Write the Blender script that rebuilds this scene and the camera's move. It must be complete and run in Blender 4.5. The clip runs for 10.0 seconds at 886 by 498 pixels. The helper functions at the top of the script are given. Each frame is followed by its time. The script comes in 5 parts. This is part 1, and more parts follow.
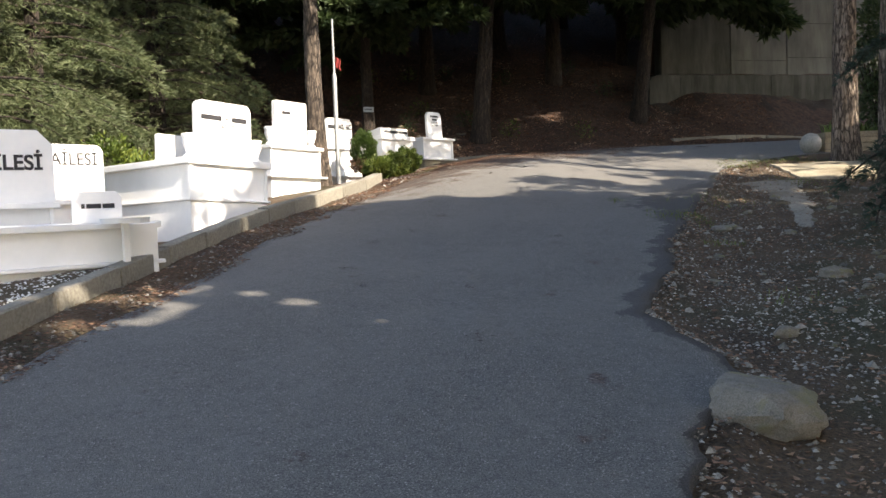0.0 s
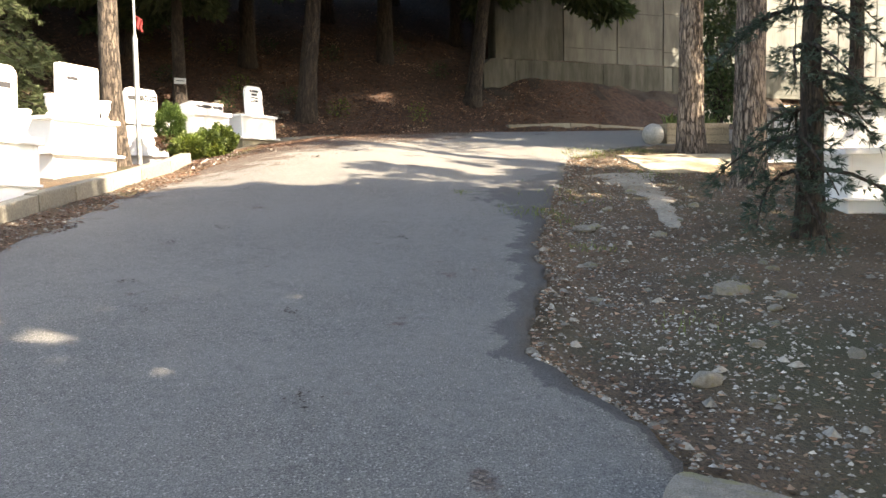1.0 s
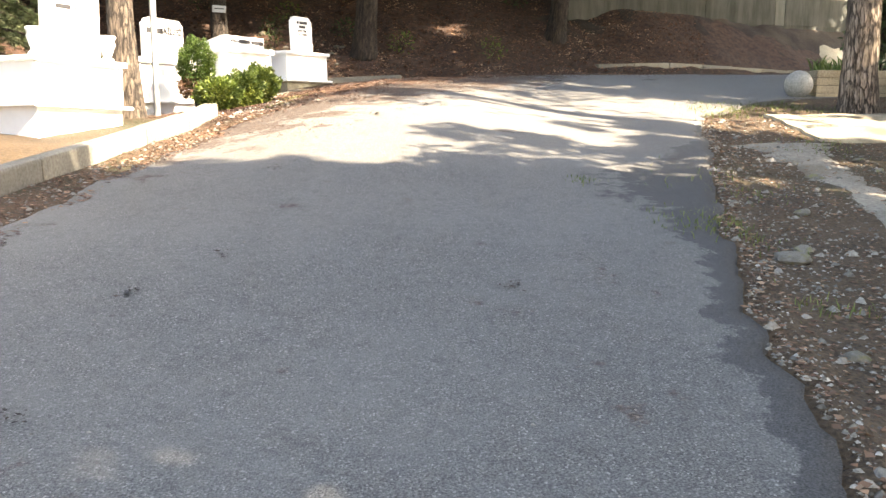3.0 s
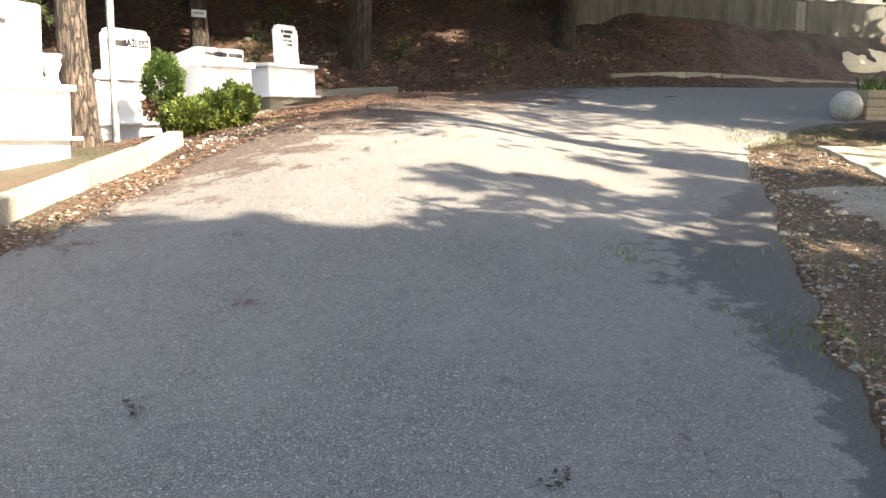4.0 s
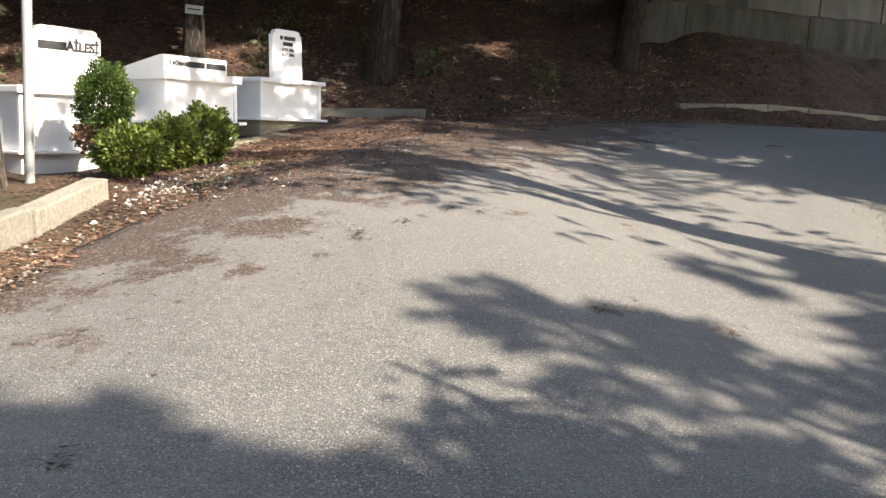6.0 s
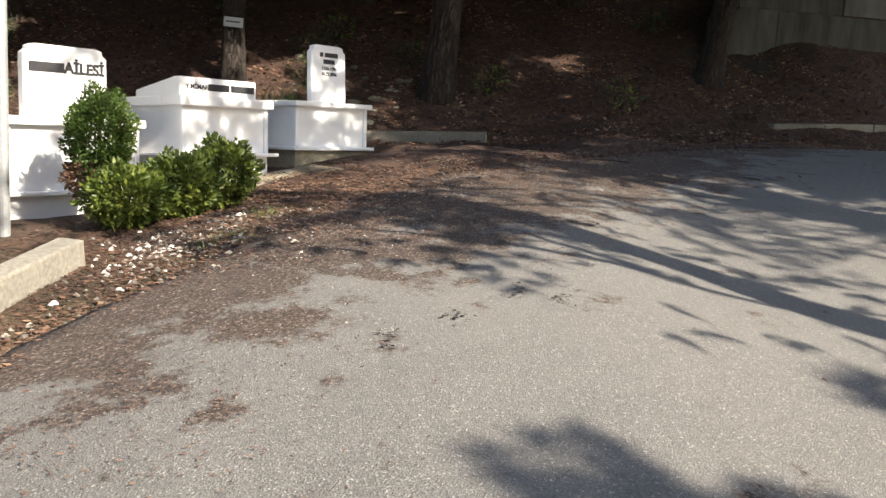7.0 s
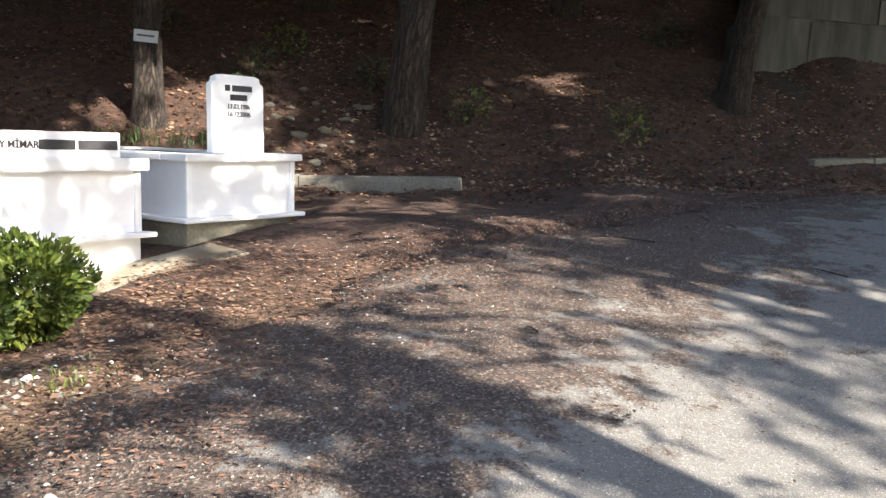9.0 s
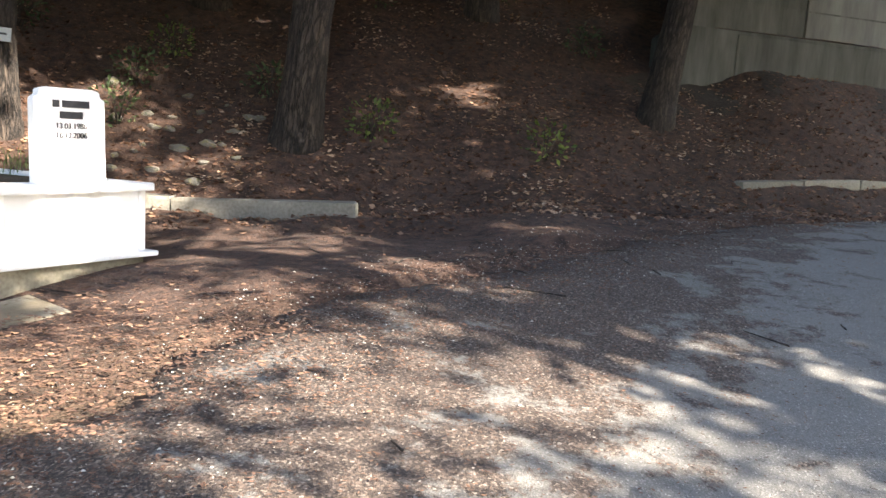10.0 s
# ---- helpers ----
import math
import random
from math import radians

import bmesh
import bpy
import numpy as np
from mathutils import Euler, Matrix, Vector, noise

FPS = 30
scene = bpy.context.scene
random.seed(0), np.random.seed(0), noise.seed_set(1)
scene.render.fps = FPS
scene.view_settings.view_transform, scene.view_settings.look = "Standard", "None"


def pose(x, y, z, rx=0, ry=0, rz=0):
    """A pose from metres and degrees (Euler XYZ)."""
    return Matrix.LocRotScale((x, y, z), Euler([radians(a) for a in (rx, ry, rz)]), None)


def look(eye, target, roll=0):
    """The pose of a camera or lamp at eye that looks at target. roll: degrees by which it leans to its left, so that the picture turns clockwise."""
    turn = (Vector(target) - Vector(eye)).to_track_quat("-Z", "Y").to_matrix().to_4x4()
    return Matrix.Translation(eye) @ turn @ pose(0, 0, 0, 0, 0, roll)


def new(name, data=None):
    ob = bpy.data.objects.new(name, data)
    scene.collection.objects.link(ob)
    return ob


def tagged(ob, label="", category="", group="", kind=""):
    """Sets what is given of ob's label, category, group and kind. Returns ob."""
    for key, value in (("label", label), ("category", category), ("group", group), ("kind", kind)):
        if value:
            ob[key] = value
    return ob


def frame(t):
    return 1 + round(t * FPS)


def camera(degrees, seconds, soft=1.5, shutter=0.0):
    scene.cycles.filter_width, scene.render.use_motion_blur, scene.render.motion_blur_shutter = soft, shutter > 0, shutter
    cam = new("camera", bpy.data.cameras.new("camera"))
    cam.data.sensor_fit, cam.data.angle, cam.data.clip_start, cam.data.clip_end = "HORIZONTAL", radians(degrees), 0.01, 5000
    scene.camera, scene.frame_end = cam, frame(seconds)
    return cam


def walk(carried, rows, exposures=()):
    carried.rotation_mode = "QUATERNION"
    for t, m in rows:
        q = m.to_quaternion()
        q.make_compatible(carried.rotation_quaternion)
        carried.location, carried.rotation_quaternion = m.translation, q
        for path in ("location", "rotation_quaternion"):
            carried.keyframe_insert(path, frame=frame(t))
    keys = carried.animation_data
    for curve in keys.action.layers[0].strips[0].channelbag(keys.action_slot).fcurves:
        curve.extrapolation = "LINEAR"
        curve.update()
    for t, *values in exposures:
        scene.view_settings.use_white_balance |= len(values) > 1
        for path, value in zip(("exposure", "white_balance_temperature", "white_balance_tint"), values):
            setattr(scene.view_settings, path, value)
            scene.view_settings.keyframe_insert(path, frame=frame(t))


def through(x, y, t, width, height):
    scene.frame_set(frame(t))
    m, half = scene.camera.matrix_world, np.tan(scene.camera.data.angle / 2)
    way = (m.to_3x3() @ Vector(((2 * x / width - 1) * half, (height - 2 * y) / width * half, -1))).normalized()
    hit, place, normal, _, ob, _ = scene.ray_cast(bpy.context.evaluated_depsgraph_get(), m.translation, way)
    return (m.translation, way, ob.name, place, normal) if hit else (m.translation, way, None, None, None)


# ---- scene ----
# ---- camera ----
cam = camera(52.00, 10.0)
PATH = [
    (0, look((0.142, 0.124, 1.463), (-0.289, 10.101, 0.939), -2.12)),
    (0.5, look((0.098, 0.981, 1.470), (1.026, 10.926, 0.979), 0.95)),
    (1, look((0.142, 1.795, 1.547), (1.619, 11.655, 0.779), -0.89)),
    (1.5, look((0.106, 2.504, 1.644), (1.234, 12.384, 0.595), 0.69)),
    (2, look((0.147, 3.270, 1.725), (1.541, 13.074, 0.336), -0.72)),
    (2.5, look((0.154, 4.080, 1.799), (0.998, 13.934, 0.323), -0.04)),
    (4, look((0.266, 6.509, 2.286), (1.155, 16.346, 0.727), 0.23)),
    (4.5, look((0.313, 7.247, 2.422), (1.085, 17.101, 0.907), 0.10)),
    (5, look((0.365, 7.990, 2.524), (0.968, 17.868, 1.089), 1.77)),
    (6.5, look((0.548, 10.331, 2.744), (1.015, 20.197, 1.181), 3.86)),
    (7, look((0.554, 11.129, 2.861), (0.471, 21.019, 1.380), 3.11)),
    (7.5, look((0.613, 11.838, 2.955), (0.533, 21.733, 1.510), 0.66)),
    (8, look((0.623, 12.582, 3.070), (0.331, 22.486, 1.720), 0.88)),
    (8.5, look((0.711, 13.242, 3.138), (0.778, 23.141, 1.722), 0.33)),
    (9, look((0.785, 13.853, 3.287), (0.796, 23.746, 1.823), 3.11)),
    (9.5, look((0.831, 14.448, 3.356), (1.001, 24.333, 1.854), 3.42)),
    (10, look((1.105, 14.956, 3.487), (1.895, 24.821, 2.052), 4.11)),
]
walk(cam, PATH, exposures=((0.0, 1.5, 7500, 13), (0.5, 2.0, 7800, 13), (1.0, 2.55, 8400, 13), (1.8, 2.9, 8500, 13), (2.5, 2.95, 8500, 13), (4.0, 2.5, 8000, 13), (5.0, 2.1, 7600, 13), (6.5, 1.45, 7300, 12), (7.5, 1.3, 7200, 12), (8.3, 1.65, 7100, 12), (9.2, 2.15, 6900, 12), (10.0, 2.6, 7100, 12)))

# ---- light ----
SUN_AZ = math.atan2(-0.64, 0.77)      # the sun stands to the right and behind
SUN_EL = radians(36)
world = bpy.data.worlds.new("sky")
scene.world = world
world.use_nodes = True
wn = world.node_tree.nodes
sky = wn.new("ShaderNodeTexSky")
sky.sky_type = "NISHITA"
sky.sun_disc = False
sky.sun_elevation = SUN_EL
sky.sun_rotation = math.pi / 2 - SUN_AZ
wn["Background"].inputs[1].default_value = 0.15
world.node_tree.links.new(sky.outputs[0], wn["Background"].inputs[0])
sun = new("sun", bpy.data.lights.new("sun", "SUN"))
sun.data.energy, sun.data.angle, sun.data.color = 5.0, radians(0.5), (1.0, 0.95, 0.86)
sun.matrix_world = look((math.cos(SUN_AZ) * math.cos(SUN_EL) * 50, math.sin(SUN_AZ) * math.cos(SUN_EL) * 50, math.sin(SUN_EL) * 50), (0, 0, 0))


# ---- materials ----
def material(name, base, other, scale, rough=0.8, fine=60.0, bump=0.3, dist=0.01, third=None, per_object=0.0, spots=0.0, metal=0.0, coords="Object"):
    """Two colours mixed by a coarse and a fine noise, with relief; third: colour of sparse stains."""
    m = bpy.data.materials.new(name)
    m.use_nodes = True
    nt = m.node_tree
    n, l = nt.nodes, nt.links
    b = n["Principled BSDF"]
    tc = n.new("ShaderNodeTexCoord")
    big = n.new("ShaderNodeTexNoise")
    big.inputs["Scale"].default_value = scale
    big.inputs["Detail"].default_value = 6.0
    big.inputs["Roughness"].default_value = 0.65
    small = n.new("ShaderNodeTexNoise")
    small.inputs["Scale"].default_value = fine
    small.inputs["Detail"].default_value = 4.0
    for q in (big, small):
        l.new(tc.outputs[coords], q.inputs["Vector"])
    ramp = n.new("ShaderNodeValToRGB")
    ramp.color_ramp.elements[0].position, ramp.color_ramp.elements[1].position = 0.32, 0.68
    ramp.color_ramp.elements[0].color = (*base, 1)
    ramp.color_ramp.elements[1].color = (*other, 1)
    mixf = n.new("ShaderNodeMath")
    mixf.operation = "MULTIPLY_ADD"
    mixf.inputs[1].default_value = 0.55
    l.new(small.outputs["Fac"], mixf.inputs[0])
    half = n.new("ShaderNodeMath")
    half.operation = "MULTIPLY"
    half.inputs[1].default_value = 0.45
    l.new(big.outputs["Fac"], half.inputs[0])
    l.new(half.outputs[0], mixf.inputs[2])
    l.new(mixf.outputs[0], ramp.inputs[0])
    colour = ramp.outputs[0]
    if third:
        st = n.new("ShaderNodeTexNoise")
        st.inputs["Scale"].default_value = scale * 0.37
        st.inputs["Detail"].default_value = 8.0
        l.new(tc.outputs[coords], st.inputs["Vector"])
        sr = n.new("ShaderNodeValToRGB")
        sr.color_ramp.elements[0].position, sr.color_ramp.elements[1].position = 0.52, 0.66
        l.new(st.outputs["Fac"], sr.inputs[0])
        mx = n.new("ShaderNodeMix")
        mx.data_type = "RGBA"
        l.new(sr.outputs[0], mx.inputs[0])
        l.new(colour, mx.inputs[6])
        mx.inputs[7].default_value = (*third, 1)
        colour = mx.outputs[2]
    if per_object:
        oi = n.new("ShaderNodeObjectInfo")
        hs = n.new("ShaderNodeHueSaturation")
        mr = n.new("ShaderNodeMapRange")
        mr.inputs[3].default_value, mr.inputs[4].default_value = 1 - per_object, 1 + per_object
        l.new(oi.outputs["Random"], mr.inputs[0])
        l.new(mr.outputs[0], hs.inputs["Value"])
        l.new(colour, hs.inputs["Color"])
        colour = hs.outputs[0]
    if spots:
        ge = n.new("ShaderNodeNewGeometry")
        hs = n.new("ShaderNodeHueSaturation")
        mr = n.new("ShaderNodeMapRange")
        mr.inputs[3].default_value, mr.inputs[4].default_value = 1 - spots, 1 + spots
        l.new(ge.outputs["Random Per Island"], mr.inputs[0])
        l.new(mr.outputs[0], hs.inputs["Value"])
        l.new(colour, hs.inputs["Color"])
        colour = hs.outputs[0]
    l.new(colour, b.inputs["Base Color"])
    b.inputs["Roughness"].default_value = rough
    b.inputs["Metallic"].default_value = metal
    if bump:
        bp = n.new("ShaderNodeBump")
        bp.inputs["Strength"].default_value = bump
        bp.inputs["Distance"].default_value = dist
        l.new(mixf.outputs[0], bp.inputs["Height"])
        l.new(bp.outputs[0], b.inputs["Normal"])
    return m


def asphalt():
    """Worn asphalt: stone chips, pale worn areas, and pine-needle dirt that thickens towards the bend."""
    m = bpy.data.materials.new("asphalt")
    m.use_nodes = True
    n, l = m.node_tree.nodes, m.node_tree.links
    b = n["Principled BSDF"]
    tc = n.new("ShaderNodeTexCoord")

    def tex(kind, scale, detail=5.0, rough=0.6):
        t = n.new(kind)
        t.inputs["Scale"].default_value = scale
        if kind == "ShaderNodeTexNoise":
            t.inputs["Detail"].default_value, t.inputs["Roughness"].default_value = detail, rough
        l.new(tc.outputs["Object"], t.inputs["Vector"])
        return t

    def ramp(src, a, c, ca=(0, 0, 0), cb=(1, 1, 1)):
        r = n.new("ShaderNodeValToRGB")
        r.color_ramp.elements[0].position, r.color_ramp.elements[1].position = a, c
        r.color_ramp.elements[0].color, r.color_ramp.elements[1].color = (*ca, 1), (*cb, 1)
        l.new(src, r.inputs[0])
        return r.outputs[0]

    def mix(f, x, y, blend="MIX"):
        k = n.new("ShaderNodeMix")
        k.data_type, k.blend_type = "RGBA", blend
        for sock, v in ((k.inputs[0], f), (k.inputs[6], x), (k.inputs[7], y)):
            if isinstance(v, tuple):
                sock.default_value = (*v, 1)
            elif isinstance(v, float):
                sock.default_value = v
            else:
                l.new(v, sock)
        return k.outputs[2]

    def math2(op, x, y):
        k = n.new("ShaderNodeMath")
        k.operation = op
        for sock, v in ((k.inputs[0], x), (k.inputs[1], y)):
            if isinstance(v, float):
                sock.default_value = v
            else:
                l.new(v, sock)
        return k.outputs[0]

    chips = tex("ShaderNodeTexVoronoi", 150.0)
    fine = tex("ShaderNodeTexNoise", 120.0, 3.0)
    mid = tex("ShaderNodeTexNoise", 14.0, 6.0)
    broad = tex("ShaderNodeTexNoise", 0.8, 6.0)
    grain = ramp(fine.outputs["Fac"], 0.34, 0.7, (0.034, 0.033, 0.031), (0.2, 0.195, 0.184))
    stone = ramp(chips.outputs["Color"], 0.76, 1.0, (0, 0, 0), (0.27, 0.262, 0.242))
    col = mix(1.0, grain, stone, "ADD")
    big_chips = tex("ShaderNodeTexVoronoi", 62.0)
    pale_stone = ramp(big_chips.outputs["Color"], 0.84, 0.99, (0, 0, 0), (0.2, 0.197, 0.19))
    core = ramp(big_chips.outputs["Distance"], 0.25, 0.55, (1, 1, 1), (0, 0, 0))
    col = mix(1.0, col, mix(1.0, pale_stone, core, "MULTIPLY"), "ADD")
    pits = ramp(tex("ShaderNodeTexNoise", 46.0, 4.0, 0.7).outputs["Fac"], 0.56, 0.72)
    col = mix(math2("MULTIPLY", pits, 0.55), col, (0.028, 0.028, 0.03))
    cloud = ramp(tex("ShaderNodeTexNoise", 3.6, 7.0, 0.65).outputs["Fac"], 0.46, 0.68)
    col = mix(math2("MULTIPLY", cloud, 0.3), col, (0.155, 0.152, 0.146))
    worn = ramp(broad.outputs["Fac"], 0.4, 0.66)
    col = mix(math2("MULTIPLY", worn, 0.4), col, (0.165, 0.161, 0.15))
    dark = ramp(mid.outputs["Fac"], 0.52, 0.72)
    col = mix(math2("MULTIPLY", dark, 0.35), col, (0.035, 0.035, 0.037))
    # newer tar along the broken edge
    at = n.new("ShaderNodeAttribute")
    at.attribute_name = "tar"
    rag = tex("ShaderNodeTexNoise", 5.0, 8.0, 0.75)
    tar = ramp(math2("ADD", math2("MULTIPLY", rag.outputs["Fac"], 1.2), math2("MULTIPLY", at.outputs["Fac"], 0.5)), 0.73, 0.79)
    col = mix(math2("MULTIPLY", tar, 0.8), col, ramp(fine.outputs["Fac"], 0.35, 0.72, (0.02, 0.02, 0.021), (0.075, 0.075, 0.077)))
    # dirt gathers towards the bend
    sep = n.new("ShaderNodeSeparateXYZ")
    l.new(tc.outputs["Object"], sep.inputs[0])
    far = n.new("ShaderNodeMapRange")
    far.inputs[1].default_value, far.inputs[2].default_value = 13.8, 16.8
    far.inputs[3].default_value, far.inputs[4].default_value = -0.13, 0.14
    l.new(math2("SUBTRACT", sep.outputs[1], math2("MULTIPLY", sep.outputs[0], 1.4)), far.inputs[0])
    blot = tex("ShaderNodeTexNoise", 2.2, 9.0, 0.72)
    dirt = ramp(math2("ADD", blot.outputs["Fac"], far.outputs[0]), 0.49, 0.56)
    warp = n.new("ShaderNodeVectorMath")
    warp.operation = "MULTIPLY_ADD"
    warp.inputs[1].default_value = (0.012, 0.012, 0.012)
    l.new(tex("ShaderNodeTexNoise", 70.0, 2.0).outputs["Color"], warp.inputs[0])
    l.new(tc.outputs["Object"], warp.inputs[2])
    bits = n.new("ShaderNodeTexVoronoi")
    bits.inputs["Scale"].default_value = 95.0
    l.new(warp.outputs[0], bits.inputs["Vector"])
    rr = n.new("ShaderNodeValToRGB")
    for pos, c in ((0.45, (0.05, 0.037, 0.031)), (0.75, (0.115, 0.084, 0.067)), (0.92, (0.24, 0.2, 0.165))):
        e = rr.color_ramp.elements.new(pos)
        e.color = (*c, 1)
    rr.color_ramp.elements[0].color, rr.color_ramp.elements[-1].color = (0.02, 0.015, 0.012, 1), (0.42, 0.38, 0.33, 1)
    l.new(bits.outputs["Color"], rr.inputs[0])
    needles = rr.outputs[0]
    col = mix(dirt, col, needles)
    # sunlit stretch painted in: clean asphalt gets paler between y 12 and 15
    sun_pale = n.new("ShaderNodeMapRange")
    sun_pale.inputs[1].default_value, sun_pale.inputs[2].default_value = 12.0, 15.0
    sun_pale.inputs[3].default_value, sun_pale.inputs[4].default_value = 0.0, 0.35
    l.new(sep.outputs[1], sun_pale.inputs[0])
    clean = math2("SUBTRACT", 1.0, dirt)
    col = mix(math2("MULTIPLY", sun_pale.outputs[0], clean), col, mix(1.0, stone, (0.21, 0.2, 0.185), "ADD"))
    l.new(col, b.inputs["Base Color"])
    b.inputs["Roughness"].default_value = 0.85
    h = math2("ADD", fine.outputs["Fac"], math2("MULTIPLY", chips.outputs["Distance"], 1.4))
    bp = n.new("ShaderNodeBump")
    bp.inputs["Strength"].default_value, bp.inputs["Distance"].default_value = 0.6, 0.006
    l.new(h, bp.inputs["Height"])
    l.new(bp.outputs[0], b.inputs["Normal"])
    return m


def bark(name, lo, hi, scale=22.0, deep=0.03):
    """Furrowed bark: broken plates between dark upright fissures; with little depth, water streaks on concrete."""
    m = bpy.data.materials.new(name)
    m.use_nodes = True
    n, l = m.node_tree.nodes, m.node_tree.links
    b = n["Principled BSDF"]
    tree_bark = deep > 0.01
    tc, mp = n.new("ShaderNodeTexCoord"), n.new("ShaderNodeMapping")
    mp.inputs["Scale"].default_value = (1, 1, 0.2 if tree_bark else 0.16)
    l.new(tc.outputs["Object"], mp.inputs["Vector"])
    a, c = n.new("ShaderNodeTexNoise"), n.new("ShaderNodeTexNoise")
    a.inputs["Scale"].default_value, a.inputs["Detail"].default_value, a.inputs["Roughness"].default_value = scale, 8.0, 0.72
    c.inputs["Scale"].default_value = 3.0 if tree_bark else 0.7
    c.inputs["Detail"].default_value = 5.0
    l.new(mp.outputs[0], a.inputs["Vector"])
    l.new(tc.outputs["Object"], c.inputs["Vector"])
    r = n.new("ShaderNodeValToRGB")
    r.color_ramp.elements[0].position, r.color_ramp.elements[1].position = (0.4, 0.62) if tree_bark else (0.38, 0.66)
    r.color_ramp.elements[0].color, r.color_ramp.elements[1].color = (*lo, 1), (*hi, 1)
    l.new(a.outputs["Fac"], r.inputs[0])
    colour, height = r.outputs[0], a.outputs["Fac"]
    if tree_bark:
        warp, plates, gap, mx, ad = n.new("ShaderNodeVectorMath"), n.new("ShaderNodeTexVoronoi"), n.new("ShaderNodeMapRange"), n.new("ShaderNodeMix"), n.new("ShaderNodeMath")
        warp.operation, warp.inputs[1].default_value = "MULTIPLY_ADD", (0.09, 0.09, 0.09)
        l.new(a.outputs["Color"], warp.inputs[0])
        l.new(mp.outputs[0], warp.inputs[2])
        plates.feature, plates.inputs["Scale"].default_value = "DISTANCE_TO_EDGE", scale * 0.9
        l.new(warp.outputs[0], plates.inputs["Vector"])
        gap.inputs[1].default_value, gap.inputs[2].default_value = 0.0, 0.1
        l.new(plates.outputs["Distance"], gap.inputs[0])
        mx.data_type, mx.blend_type, mx.inputs[0].default_value = "RGBA", "MIX", 1.0
        l.new(gap.outputs[0], mx.inputs[0])
        mx.inputs[6].default_value = (lo[0] * 0.7, lo[1] * 0.7, lo[2] * 0.7, 1)
        l.new(colour, mx.inputs[7])
        colour = mx.outputs[2]
        ad.operation = "ADD"
        l.new(gap.outputs[0], ad.inputs[0])
        l.new(a.outputs["Fac"], ad.inputs[1])
        height = ad.outputs[0]
    hs = n.new("ShaderNodeHueSaturation")
    mr = n.new("ShaderNodeMapRange")
    mr.inputs[3].default_value, mr.inputs[4].default_value = (0.55, 1.45) if tree_bark else (0.3, 1.7)
    l.new(c.outputs["Fac"], mr.inputs[0])
    l.new(mr.outputs[0], hs.inputs["Value"])
    l.new(colour, hs.inputs["Color"])
    l.new(hs.outputs[0], b.inputs["Base Color"])
    b.inputs["Roughness"].default_value = 0.95
    bp = n.new("ShaderNodeBump")
    bp.inputs["Strength"].default_value, bp.inputs["Distance"].default_value = 1.0, deep
    l.new(height, bp.inputs["Height"])
    l.new(bp.outputs[0], b.inputs["Normal"])
    return m


def leafy(name, tones, rough=0.6, through=0.25):
    """Foliage: a tone for each leaf, light passing through."""
    m = bpy.data.materials.new(name)
    m.use_nodes = True
    n, l = m.node_tree.nodes, m.node_tree.links
    b = n["Principled BSDF"]
    ge, tc, no = n.new("ShaderNodeNewGeometry"), n.new("ShaderNodeTexCoord"), n.new("ShaderNodeTexNoise")
    no.inputs["Scale"].default_value = 1.3
    l.new(tc.outputs["Object"], no.inputs["Vector"])
    ad = n.new("ShaderNodeMath")
    ad.operation = "MULTIPLY_ADD"
    ad.inputs[1].default_value = 0.6
    l.new(ge.outputs["Random Per Island"], ad.inputs[0])
    sc = n.new("ShaderNodeMath")
    sc.operation = "MULTIPLY_ADD"
    sc.inputs[1].default_value, sc.inputs[2].default_value = 1.4, -0.5
    l.new(no.outputs["Fac"], sc.inputs[0])
    l.new(sc.outputs[0], ad.inputs[2])
    r = n.new("ShaderNodeValToRGB")
    r.color_ramp.elements[0].position, r.color_ramp.elements[1].position = 0.0, 1.0
    r.color_ramp.elements[0].color, r.color_ramp.elements[1].color = (*tones[0], 1), (*tones[-1], 1)
    for i, t in enumerate(tones[1:-1]):
        e = r.color_ramp.elements.new((i + 1) / (len(tones) - 1))
        e.color = (*t, 1)
    l.new(ad.outputs[0], r.inputs[0])
    l.new(r.outputs[0], b.inputs["Base Color"])
    b.inputs["Roughness"].default_value = rough
    if through:
        tr, mx, out = n.new("ShaderNodeBsdfTranslucent"), n.new("ShaderNodeMixShader"), n["Material Output"]
        mx.inputs[0].default_value = through
        l.new(r.outputs[0], tr.inputs["Color"])
        l.new(b.outputs[0], mx.inputs[1])
        l.new(tr.outputs[0], mx.inputs[2])
        l.new(mx.outputs[0], out.inputs["Surface"])
    return m


M_ASPHALT = asphalt()
M_PATCH = material("patch_asphalt", (0.025, 0.025, 0.027), (0.065, 0.065, 0.068), 2.0, 0.85, 110.0, 0.8, 0.014)
M_SOIL = material("soil", (0.018, 0.012, 0.0075), (0.135, 0.09, 0.052), 1.4, 0.95, 44.0, 1.0, 0.05, third=(0.045, 0.043, 0.02))


